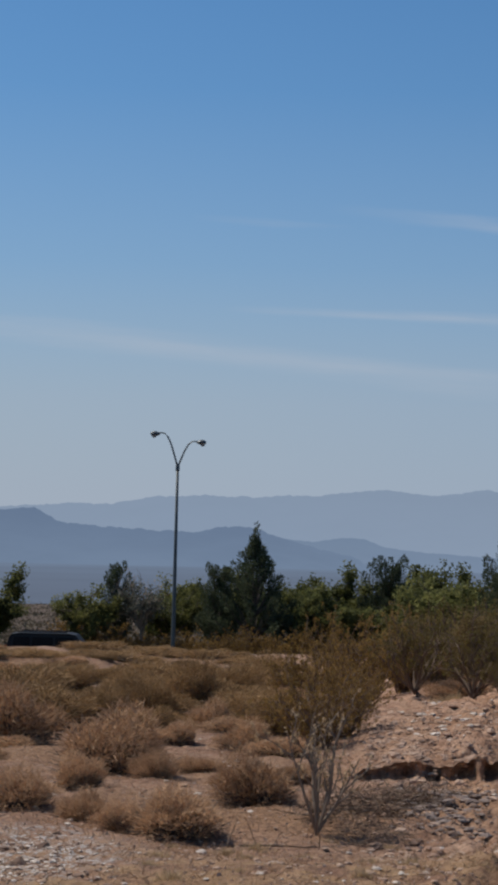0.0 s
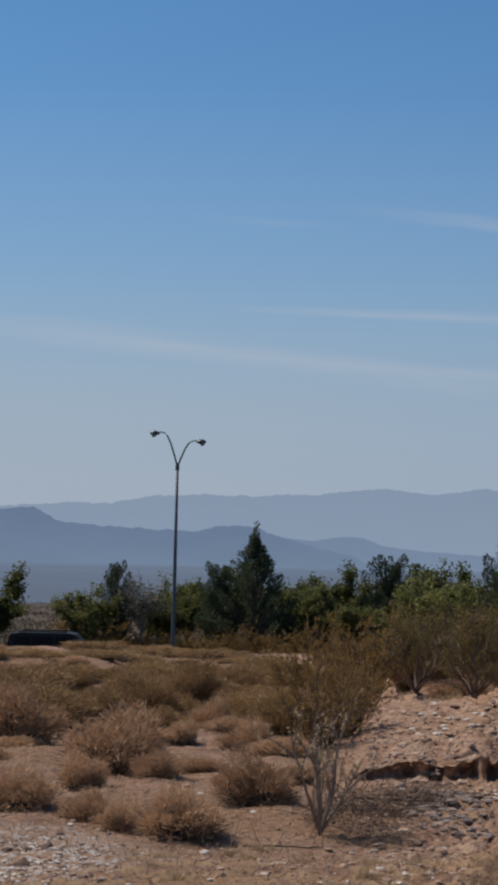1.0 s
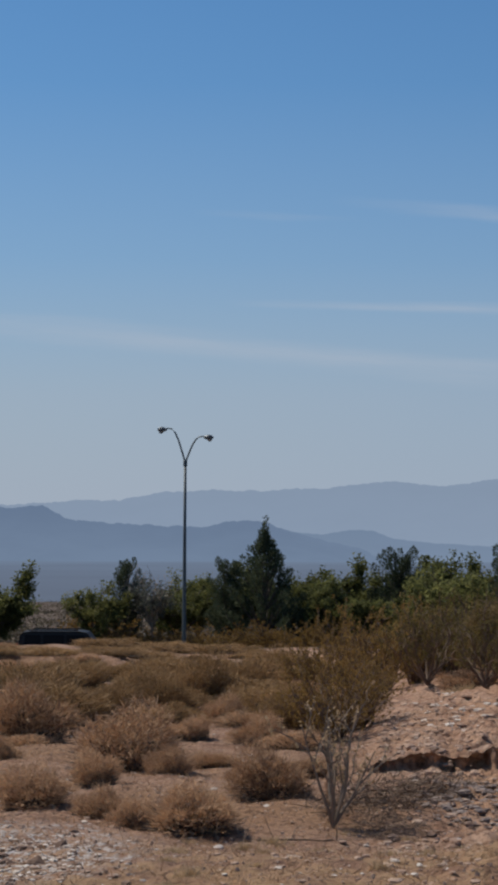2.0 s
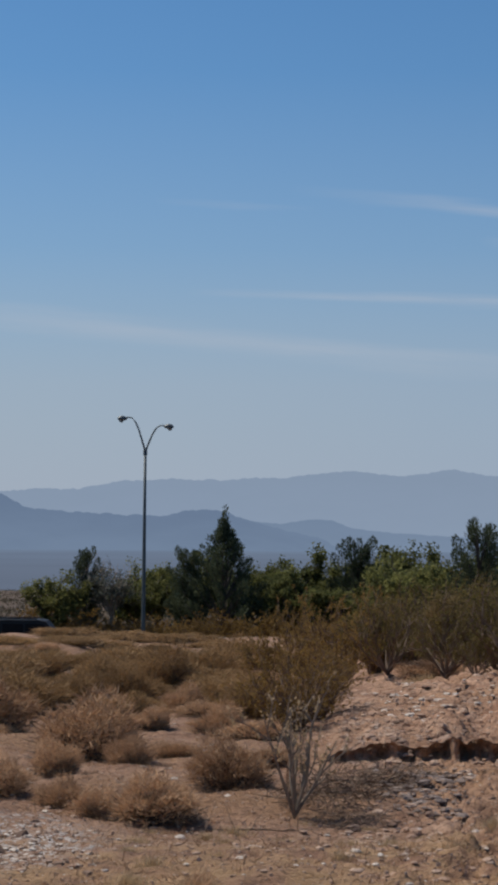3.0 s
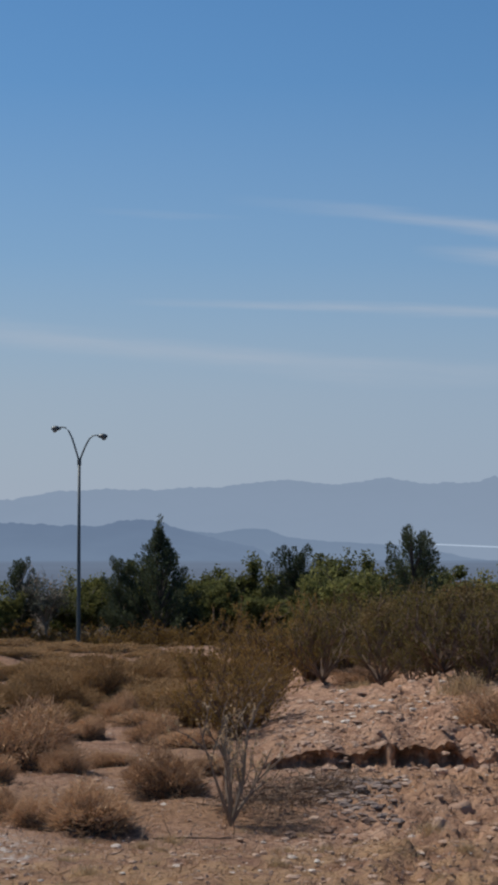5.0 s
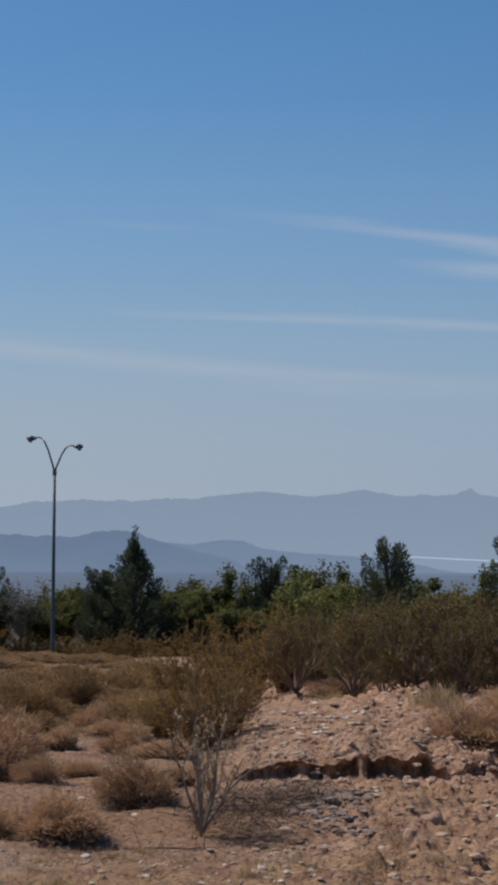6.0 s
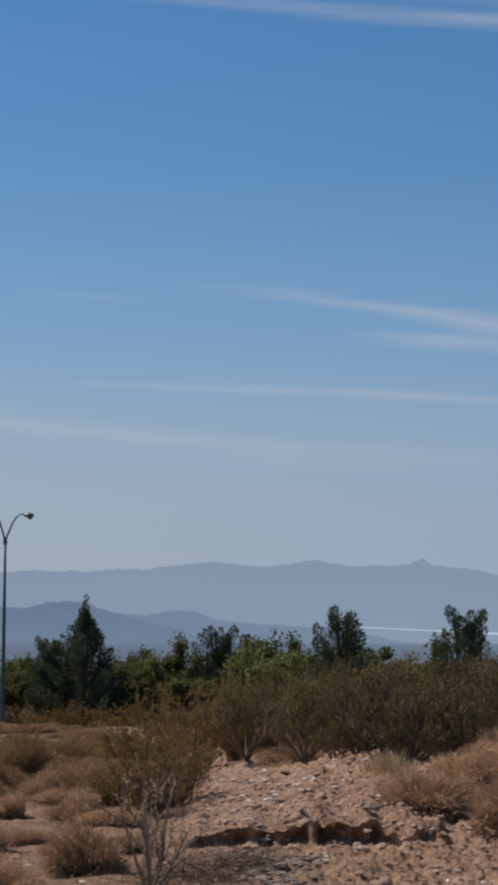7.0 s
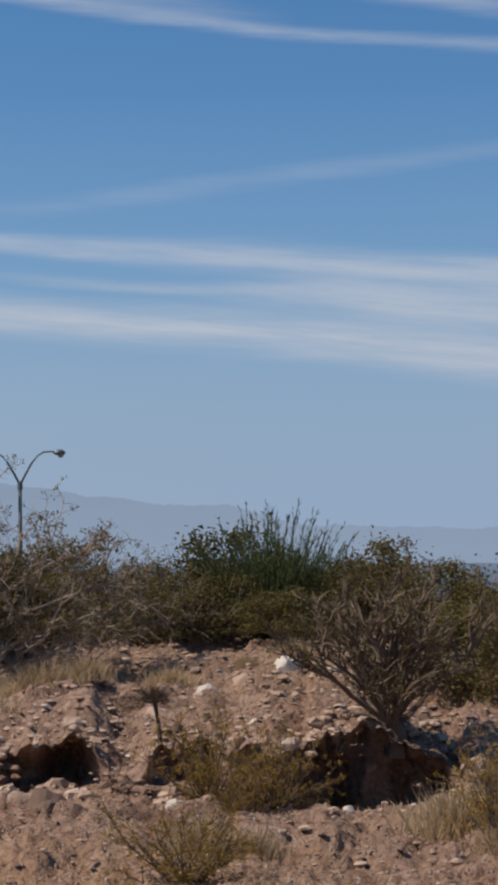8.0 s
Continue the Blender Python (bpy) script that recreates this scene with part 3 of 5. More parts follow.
def needle(V, F, p, d, length, width, rng):
    """One hair-thin straight blade."""
    side = d.cross(Vector((rng.uniform(-1, 1), rng.uniform(-1, 1), rng.uniform(-1, 1))))
    side = side.normalized() * width * 0.5 if side.length > 1e-6 else Vector((width * 0.5, 0, 0))
    a = len(V)
    V += [p - side, p + side, p + d * length]
    F.append((a, a + 1, a + 2))


def leaf(V, F, p, size, rng, tall=1.5):
    """One small pointed leaf."""
    u = Vector((rng.gauss(0, 1), rng.gauss(0, 1), rng.gauss(0, 1))).normalized()
    w = u.cross(Vector((rng.gauss(0, 1), rng.gauss(0, 1), rng.gauss(0, 1)))).normalized() * size * 0.55
    a = len(V)
    V += [p - w, p + w, p + u * size * tall]
    F.append((a, a + 1, a + 2))


def tube(V, F, points, radii, sides=5):
    """A tapered stem through points."""
    base = len(V)
    for i, (p, r) in enumerate(zip(points, radii)):
        d = (points[min(i + 1, len(points) - 1)] - points[max(i - 1, 0)]).normalized()
        u = d.orthogonal().normalized()
        w = d.cross(u)
        for s in range(sides):
            a = 2 * math.pi * s / sides
            V.append(p + u * math.cos(a) * r + w * math.sin(a) * r)
    for i in range(len(points) - 1):
        for s in range(sides):
            a, b = base + i * sides + s, base + i * sides + (s + 1) % sides
            F.append((a, b, b + sides, a + sides))
    F.append(tuple(base + (len(points) - 1) * sides + s for s in range(sides)))


def wander(p, d, length, joints, bend, rng, lift=0.0):
    """Points of a crooked branch."""
    points, d = [p.copy()], d.normalized()
    for _ in range(joints):
        d = (d + Vector((rng.gauss(0, bend), rng.gauss(0, bend), rng.gauss(0, bend) + lift))).normalized()
        points.append(points[-1] + d * (length / joints))
    return points


def fan(rng, spread):
    """A way within so many radians of straight up."""
    a, s = rng.uniform(0, 2 * math.pi), spread * math.sqrt(rng.random())
    return Vector((math.cos(a) * math.sin(s), math.sin(a) * math.sin(s), math.cos(s)))


def thing(name, label, category, group=""):
    return tagged(new(name), label, category, group)


def dry_bush(seed, label, mat=STRAW, blades=9000, flat=0.62, name="dry_bush", group="dry desert bushes"):
    """A rounded dry bush one metre wide: crooked stems and shade-dark needles in the middle, a dense fuzz of twigs
    round them.
    """
    rng = random.Random(seed)
    bush = thing(name, label, "bush", group)
    blades = int(blades * 0.62)
    V, F = [], []
    for _ in range(16):
        d = fan(rng, 1.15)
        tube(V, F, wander(Vector((rng.gauss(0, 0.03), rng.gauss(0, 0.03), -0.02)), d, 0.33, 3, 0.2, rng), (0.011, 0.009, 0.006, 0.003), 4)
    # bark-dark needles paint the shade inside and low on the bush
    for _ in range(900):
        d = fan(rng, 1.55)
        p = Vector((rng.gauss(0, 0.07), rng.gauss(0, 0.07), 0.0)) + d * rng.uniform(0.02, 0.27)
        needle(V, F, p, (d + Vector((rng.gauss(0, 0.3), rng.gauss(0, 0.3), rng.gauss(0, 0.2)))).normalized(), rng.uniform(0.08, 0.2), 0.012, rng)
    part("branchwork", V, F, BARK_DARK, bush)
    V, F = [], []
    lumps = [(fan(rng, 1.4), rng.uniform(0.75, 1.12)) for _ in range(9)]
    for i in range(blades):
        d = fan(rng, 1.45)
        if d.z < 0.42 and rng.random() < 0.6:
            d = fan(rng, 1.1)
        swell = max(0.62, max(s * max(0.0, d.dot(l)) ** 3 for l, s in lumps))
        reach = 0.5 / math.sqrt((d.x ** 2 + d.y ** 2) + (d.z * 0.5 / flat) ** 2 + 1e-6) * swell
        p = d * reach * (0.5 + 0.45 * rng.random() ** 0.7)
        p.z = max(0.0, p.z)
        w = (d * 0.8 + Vector((rng.gauss(0, 0.6), rng.gauss(0, 0.6), rng.gauss(0.1, 0.55)))).normalized()
        needle(V, F, p, w, rng.uniform(0.035, 0.12), rng.uniform(0.006, 0.012), rng)
    part("foliage", V, F, mat, bush)
    return bush


def grass_tuft(seed, label, mat=STRAW_PALE, blades=700, name="dry_grass_tuft"):
    """A tuft of dry grass one metre wide."""
    rng = random.Random(seed)
    V, F = [], []
    for _ in range(blades):
        a, s = rng.uniform(0, 2 * math.pi), min(0.36, abs(rng.gauss(0, 0.17)))
        p = Vector((math.cos(a) * s, math.sin(a) * s, -0.01))
        d = Vector((rng.gauss(0, 0.35), rng.gauss(0, 0.35), 1)).normalized()
        strip(V, F, p, d, rng.uniform(0.12, 0.36) * (1.2 - s), 0.009, rng.uniform(0.1, 0.6), rng)
    ob = mesh_object(name, V, F, mat)
    return tagged(ob, label, "grass", "dry grass tufts")


def leafy_shrub(seed, label, leaves, wood, count=6500, size=0.018, stems=22, spread=0.85, bare=0.3, name="creosote_bush", group="desert shrubs", twigs=5, thick=1.0, lean=None):
    """An upright shrub one metre tall: stems fan out from one root, fork into twigs, and carry small leaves towards the tips."""
    rng, count, size = random.Random(seed), int(count * 0.6), size * 1.25
    bush = thing(name, label, "shrub", group)
    V, F, tips = [], [], []
    for _ in range(stems):
        d = fan(rng, spread)
        length = rng.uniform(0.62, 1.0) * (0.72 + 0.28 * d.z)
        pts = wander(Vector((rng.gauss(0, 0.03), rng.gauss(0, 0.03), -0.03)), d, length, 5, 0.16, rng, 0.05)
        tube(V, F, pts, [thick * k for k in (0.011, 0.0095, 0.0075, 0.006, 0.004, 0.0015)], 4)
        for _ in range(twigs):
            k = rng.uniform(bare, 0.95) * 5
            i = int(k)
            p = pts[i].lerp(pts[i + 1], k - i)
            w = ((pts[i + 1] - pts[i]).normalized() + Vector((rng.gauss(0, 0.6), rng.gauss(0, 0.6), rng.gauss(0.1, 0.45)))).normalized()
            q = wander(p, w, rng.uniform(0.12, 0.3), 2, 0.25, rng)
            tube(V, F, q, [thick * k for k in (0.0045, 0.003, 0.001)], 3)
            tips += q[1:]
        tips += pts[3:]
    part("branchwork", V, F, wood, bush)
    if count:
        V, F = [], []
        for _ in range(count):
            p = rng.choice(tips) + fan(rng, math.pi) * 0.04 * rng.random()
            if p.z > 0.01:
                leaf(V, F, p, size * rng.uniform(0.5, 1.1), rng)
        part("foliage", V, F, leaves, bush)
    return bush


def broad_tree(seed, label, leaves, wood, count=6500, size=0.0205, trunk=0.2, width=0.42, bare=False, name="tree", group="roadside trees"):
    """A tree one metre tall: trunk, forking limbs and an uneven crown of leaf clumps with gaps."""
    rng = random.Random(seed)
    tree = thing(name, label, "tree", group)
    V, F, ends = [], [], []
    lean = Vector((rng.gauss(0, 0.06), rng.gauss(0, 0.06), 1)).normalized()
    top = wander(Vector((0, 0, -0.03)), lean, trunk + 0.03, 3, 0.06, rng)
    tube(V, F, top, (0.028, 0.022, 0.019, 0.017), 7)
    for _ in range(9):
        d = fan(rng, 1.05)
        limb = wander(top[-1] - lean * rng.uniform(0, trunk * 0.35), d, (1 - trunk) * rng.uniform(0.5, 0.85), 4, 0.2, rng, 0.12)
        tube(V, F, limb, (0.014, 0.011, 0.008, 0.005, 0.002), 5)
        for _ in range(6):
            i = rng.randint(1, 3)
            twig = wander(limb[i].lerp(limb[i + 1], rng.random()), d + fan(rng, 1.5) * 0.9, rng.uniform(0.12, 0.26), 3, 0.3, rng, 0.05)
            tube(V, F, twig, (0.006, 0.004, 0.003, 0.001), 3)
            ends += twig[1:]
            if bare:
                for _ in range(5):
                    q = wander(rng.choice(twig), d + fan(rng, 1.6), rng.uniform(0.06, 0.14), 2, 0.3, rng)
                    tube(V, F, q, (0.003, 0.002, 0.001), 3)
        ends.append(limb[-1])
    part("trunk", V, F, wood, tree)
    V, F = [], []
    clumps = [rng.choice(ends) for _ in range(80)]
    clumps = [(p, rng.uniform(0.05, 0.105)) for p in clumps if math.hypot(p.x, p.y) < width * 1.15]
    for _ in range(count):
        p, s = rng.choice(clumps)
        leaf(V, F, p + fan(rng, math.pi) * s * 1.15 * rng.random() ** 0.5, size * rng.uniform(0.5, 1.2), rng)
    part("crown", V, F, leaves, tree)
    return tree


def lobed_pine(seed, label, reach=0.42, lobes=70, low=0.07, cone=True, fat=1.0):
    """A pine one metre tall: steep limbs, each ending in an upright spindle of dense needles, so that the outline is lobed."""
    rng = random.Random(seed)
    tree = thing("pine_tree", label, "tree", "roadside trees")
    V, F, NV, NF = [], [], [], []
    trunk = wander(Vector((0, 0, -0.03)), Vector((0, 0, 1)), 0.98, 6, 0.025, rng)
    tube(V, F, trunk, (0.024, 0.021, 0.018, 0.014, 0.01, 0.006, 0.002), 7)
    spindles = [(Vector((0, 0, 0.66)), Vector((0.006, 0, 1.0)), 0.034 * fat)] if cone else []
    for i in range(lobes):
        k = (i + rng.random()) / lobes
        z = low + (0.74 if cone else 0.72) * k
        out = reach * ((1 - k) ** 0.95 if cone else 0.35 + 0.75 * math.sin(math.pi * min(1.0, 0.25 + 0.62 * k))) * (rng.uniform(0.6, 1.1) if cone else rng.uniform(0.3, 1.05))
        a = i * 2.4 + rng.uniform(-0.5, 0.5)
        rise_by = rng.uniform(0.1, 0.2) * (1.1 - 0.3 * k)
        foot = Vector((math.cos(a) * out * 0.55, math.sin(a) * out * 0.55, z))
        tip = Vector((math.cos(a) * out * 1.1, math.sin(a) * out * 1.1, z + rise_by))
        spindles.append((foot, tip, rng.uniform(0.032, 0.056) * (1.1 - 0.45 * k) * fat))
        j = min(5, int(max(0.0, z - 0.05) * 6))
        tube(V, F, [trunk[j], foot, foot.lerp(tip, 0.6)], (0.008, 0.006, 0.003), 4)
    for foot, tip, thick in spindles:
        axis = (tip - foot).normalized()
        u = axis.orthogonal().normalized()
        w = axis.cross(u)
        for _ in range(int(4200 * thick)):
            k, b = rng.random(), rng.uniform(0, 2 * math.pi)
            r = thick * math.sin(math.pi * min(1.0, 0.12 + 0.85 * k)) ** 0.7 * rng.random() ** 0.4
            side = u * math.cos(b) + w * math.sin(b)
            p = foot.lerp(tip, k) + side * r
            strip(NV, NF, p, (axis * 0.7 + side * 0.5 + Vector((rng.gauss(0, 0.35), rng.gauss(0, 0.35), rng.gauss(0.2, 0.3)))).normalized(), rng.uniform(0.016, 0.034), 0.0065, 0.0, rng)
    part("trunk", V, F, BARK_DARK, tree)
    part("crown", NV, NF, NEEDLE, tree)
    return tree


def dome_shrub(seed, label, leaves, wood, count=5500, size=0.025, clumps=70, name="desert_shrub", group="desert shrubs", wood_share=0.5):
    """A rounded shrub one metre wide and tall: forked stems and a domed crown of leaf clumps with gaps between them."""
    rng = random.Random(seed)
    bush = thing(name, label, "shrub", group)
    V, F, heads = [], [], []
    for _ in range(clumps):
        d, k = fan(rng, 0.7 if rng.random() < 0.25 else 1.45), rng.uniform(0.3, 1.0) ** 0.55
        p = Vector((d.x * 0.47 * k, d.y * 0.47 * k, 0.1 + d.z * 0.78 * k * rng.uniform(0.82, 1.05)))
        heads.append((p, rng.uniform(0.06, 0.125)))
        if rng.random() < wood_share:
            mid = Vector((p.x * 0.45, p.y * 0.45, p.z * 0.4)) + Vector((rng.gauss(0, 0.03), rng.gauss(0, 0.03), 0))
            tube(V, F, [Vector((rng.gauss(0, 0.03), rng.gauss(0, 0.03), -0.04)), mid, mid.lerp(p, 0.6) + Vector((rng.gauss(0, 0.02), rng.gauss(0, 0.02), 0.02)), p + (p - mid) * 0.2], (0.012, 0.009, 0.006, 0.002), 4)
    part("branchwork", V, F, wood, bush)
    V, F = [], []
    for _ in range(count):
        p, s = rng.choice(heads)
        q = p + Vector((rng.gauss(0, 0.62), rng.gauss(0, 0.62), rng.gauss(0, 0.6))) * s
        if q.z > 0.01:
            leaf(V, F, q, size * rng.uniform(0.5, 1.15), rng)
    part("foliage", V, F, leaves, bush)
    return bush


def vase_shrub(seed, label, leaves, wood, trunk=0.14, limbs=13, spread=1.0, thick=1.0, count=5000, size=0.012, forks=4, name="twiggy_shrub", group="desert shrubs"):
    """A shrub one metre tall: a short stout trunk splits into limbs that open like a vase, fork twice and carry leaves at their tips."""
    rng = random.Random(seed)
    bush = thing(name, label, "shrub", group)
    V, F, tips = [], [], []
    head = Vector((rng.gauss(0, 0.015), rng.gauss(0, 0.015), trunk))
    if trunk > 0.05:
        tube(V, F, [Vector((0, 0, -0.05)), Vector((0.008, 0, trunk * 0.5)), head], (0.05 * thick, 0.04 * thick, 0.034 * thick), 8)
    for i in range(limbs):
        a, s = i * 2.4 + rng.uniform(-0.4, 0.4), spread * math.sqrt((i + 0.6) / limbs)
        d = Vector((math.cos(a) * math.sin(s), math.sin(a) * math.sin(s), math.cos(s)))
        limb = wander(head - Vector((0, 0, rng.uniform(0, trunk * 0.4))), d, rng.uniform(0.5, 0.68), 5, 0.14, rng, 0.08)
        tube(V, F, limb, [thick * k for k in (0.017, 0.015, 0.012, 0.009, 0.007, 0.004)], 5)
        for _ in range(forks):
            k = rng.randint(1, 4)
            way = (limb[k + 1] - limb[k]).normalized() + Vector((rng.gauss(0, 0.5), rng.gauss(0, 0.5), rng.gauss(0.15, 0.3)))
            bough = wander(limb[k].lerp(limb[k + 1], rng.random()), way, rng.uniform(0.2, 0.36), 4, 0.22, rng, 0.06)
            tube(V, F, bough, [thick * k for k in (0.009, 0.0075, 0.006, 0.0045, 0.002)], 4)
            for _ in range(forks):
                j = rng.randint(1, 3)
                twig = wander(bough[j].lerp(bough[j + 1], rng.random()), (bough[j + 1] - bough[j]).normalized() + fan(rng, 1.6) * 0.7, rng.uniform(0.07, 0.17), 2, 0.3, rng)
                tube(V, F, twig, [thick * k for k in (0.005, 0.0035, 0.0012)], 3)
                tips += twig[1:]
            tips.append(bough[-1])
    part("branchwork", V, F, wood, bush)
    V, F = [], []
    for _ in range(count):
        leaf(V, F, rng.choice(tips) + fan(rng, math.pi) * 0.035 * rng.random(), size * rng.uniform(0.5, 1.2), rng)
    part("foliage", V, F, leaves, bush)
    return bush


def whip_shrub(seed, label):
    """A shrub one metre tall of many straight green whips that fan out from its root."""
    rng = random.Random(seed)
    bush = thing("whip_shrub", label, "shrub", "desert shrubs")
    V, F, LV, LF = [], [], [], []
    for _ in range(190):
        d = fan(rng, 0.85)
        pts = wander(Vector((rng.gauss(0, 0.05), rng.gauss(0, 0.05), -0.03)), d, rng.uniform(0.7, 1.02) * (0.75 + 0.25 * d.z), 5, 0.07, rng, 0.05)
        tube(V, F, pts, (0.005, 0.0045, 0.004, 0.003, 0.002, 0.001), 3)
        for _ in range(52):
            k = rng.uniform(1.2, 4.99)
            i = int(k)
            w = ((pts[i + 1] - pts[i]).normalized() + Vector((rng.gauss(0, 0.45), rng.gauss(0, 0.45), rng.gauss(0.1, 0.25)))).normalized()
            strip(LV, LF, pts[i].lerp(pts[i + 1], k - i), w, rng.uniform(0.02, 0.06), 0.0055, 0.0, rng)
    part("branchwork", V, F, WHIP, bush)
    part("foliage", LV, LF, WHIP, bush)
    return bush


def put(ob, az, r, wide, tall, turn=0.0, unit_w=1.0, unit_h=1.0, sink=0.0, lift=None, own=False):
    """Stands a copy of ob (or ob itself) on the ground, scaled to a width and a height."""
    x, y = spot(az, r)
    z = (ground_z(x, y) if lift is None else lift) - sink
    m = pose(x, y, z, 0, 0, turn) @ Matrix.Diagonal((wide / unit_w, wide / unit_w, tall / unit_h, 1))
    if own:
        ob.matrix_basis = m
        return ob
    twin = copy_thing(ob, m)
    twin.matrix_basis = m
    return twin


def put_all(makers, rows, unit_w=1.0, unit_h=1.0, sink=0.02):
    """Stands one kind at each row, the first use of a maker being the thing itself."""
    used = set()
    for n, (az, r, wide, tall) in enumerate(rows):
        k = (n * 7 + n // 3) % len(makers)
        if k in used:
            put(makers[k], az, r, wide, tall, n * 77.0, unit_w, unit_h, sink)
    # the makers themselves take the last free places
        else:
            put(makers[k], az, r, wide, tall, n * 77.0, unit_w, unit_h, sink, own=True)
            used.add(k)
    for k, ob in enumerate(makers):
        if k not in used:
            for o in (*ob.children_recursive, ob):
                bpy.data.objects.remove(o)


DRY_ROWS = ((-6.66, 32.0, 1.40, 1.00), (-3.75, 26.6, 1.45, 0.83), (-2.53, 25.4, 0.54, 0.38), (-4.64, 24.1, 0.6, 0.34), (-6.42, 22.3, 0.76, 0.44), (-4.4, 21.6, 0.6, 0.38),
            (-3.5, 20.9, 0.46, 0.30), (-1.88, 20.6, 0.95, 0.52), (0.4, 23.0, 0.88, 0.60), (-0.89, 36.4, 0.9, 0.55), (0.0, 31.2, 0.78, 0.48), (-1.95, 31.8, 0.7, 0.38))
DRY_MORE = ((-4.96, 36.5, 0.55, 0.3), (-7.98, 24.2, 0.5, 0.45), (-0.67, 15.2, 0.45, 0.36), (-5.69, 40.9, 0.62, 0.45), (0.74, 58.0, 1.6, 0.4), (-7.7, 62.0, 1.5, 0.4), (-8.8, 64.5, 1.3, 0.7),
            (6.17, 40.5, 1.2, 0.55), (10.11, 29.4, 1.35, 0.8), (12.81, 27.2, 1.5, 0.95), (20.02, 29.8, 1.2, 0.85), (14.86, 34.8, 1.3, 0.65))
DRY_LAST = ((23.22, 30.9, 0.95, 0.7), (12.13, 40.8, 0.9, 0.5), (24.45, 40.0, 1.0, 0.5), (23.08, 31.2, 1.0, 0.62), (25.35, 29.1, 0.95, 0.66), (27.62, 27.7, 0.75, 0.42), (-1.2, 27.8, 0.6, 0.3),
            (-7.6, 28.5, 0.9, 0.5), (1.4, 27.0, 0.7, 0.3), (16.8, 33.0, 0.9, 0.4), (18.2, 36.5, 1.1, 0.5))
put_all([dry_bush(40 + i, "dry rounded straw brown bush of dense fine twigs") for i in range(5)], DRY_ROWS, 0.68, 0.5)
put_all([dry_bush(60 + i, "dry greyish brown bush on stony desert soil", blades=8000) for i in range(4)], DRY_MORE, 0.7, 0.53)
put_all([dry_bush(80 + i, "low dry pale brown bush beside the shrubs") for i in range(3)], DRY_LAST, 0.72, 0.6)
put_all([grass_tuft(90 + i, "tuft of pale dry desert grass") for i in range(3)],
        ((29.8, 28.4, 1.7, 0.55), (31.0, 28.9, 1.2, 0.5), (33.36, 29.7, 1.4, 0.42), (17.4, 31.5, 1.5, 0.4), (19.0, 33.5, 1.6, 0.4), (37.0, 32.0, 1.3, 0.35), (35.6, 31.2, 0.9, 0.35),
         (21.0, 31.8, 1.2, 0.4), (28.6, 28.0, 1.0, 0.4), (6.0, 38.5, 1.2, 0.35), (9.0, 33.0, 1.3, 0.5), (34.4, 17.5, 1.2, 0.5), (41.6, 18.0, 1.4, 0.6), (17.8, 26.5, 1.5, 0.35), (19.0, 27.5, 1.6, 0.35), (18.4, 25.0, 1.3, 0.3), (42.8, 18.8, 1.5, 0.6), (43.4, 17.0, 1.2, 0.5), (36.0, 17.0, 0.9, 0.4)), 1.0, 0.36)

OLIVE_ROWS = ((-4.23, 37.3, 1.15, 0.8), (-2.77, 38.8, 1.3, 1.0), (-1.46, 42.6, 1.5, 1.15), (-0.4, 45.0, 1.5, 1.1), (-3.4, 44.0, 1.4, 0.8), (-5.2, 47.0, 1.5, 0.8), (0.6, 50.0, 1.8, 1.0))
put_all([dry_bush(120 + i, "dusty olive brown desert bush of fine twigs", FUZZ, 10000, 0.75, "desert_bush") for i in range(3)], OLIVE_ROWS, 0.8, 0.62)


def scatter(seed, count, az0, az1, r0, r1, wide, tall, apart):
    """Seeded places at least so far apart, with their sizes."""
    rng, rows = random.Random(seed), []
    for _ in range(count * 30):
        if len(rows) == count:
            break
        az, r = rng.uniform(az0, az1), rng.uniform(r0, r1)
        if all(math.dist(spot(az, r), spot(a, b)) > apart for a, b, *_ in rows):
            k = rng.uniform(0.62, 1.3)
            rows.append((az, r, wide * k, tall * k * rng.uniform(0.85, 1.15)))
    return rows


put_all([dry_bush(125 + i, "dusty brown desert bush on the plain", FUZZ, 9000, 0.7, "desert_bush") for i in range(3)], scatter(3, 24, -9.5, 1.5, 35, 53, 1.8, 0.8, 2.2), 0.74, 0.64)
put_all([dry_bush(128, "low brown bush near the roadside", FUZZ, 6000, 0.6, "desert_bush")], scatter(9, 27, -4.5, 2.8, 56, 78, 1.7, 0.42, 2.0), 0.74, 0.56)
put_all([dry_bush(129, "low brown bush at the foot of the embankment", FUZZ, 6000, 0.6, "desert_bush")], scatter(10, 20, -9.5, -3.2, 52, 62, 1.8, 0.36, 1.7), 0.74, 0.56)
put_all([dry_bush(95 + i, "dry tan bush on the plain", blades=6500) for i in range(2)], scatter(4, 22, -9.5, 2.5, 28, 58, 1.1, 0.42, 2.0), 0.75, 0.58)
put_all([dome_shrub(145 + i, "olive shrub in the thicket behind the crest", OLIVE, BARK_PALE) for i in range(3)], scatter(5, 30, 4.5, 19.5, 48, 74, 3.2, 1.9, 2.6), 1.0, 0.92)
put_all([dome_shrub(152 + i, "dusty brown shrub in the thicket", BROWN_LEAF, BARK_PALE, 5000, 0.023) for i in range(2)], scatter(15, 16, 5, 20, 42, 66, 2.6, 1.6, 2.4) + [(10.7, 52.0, 2.8, 2.5), (11.9, 54.0, 2.8, 2.6), (12.9, 52.0, 2.6, 2.4), (17.2, 50.0, 2.6, 2.0)], 1.2, 0.85)
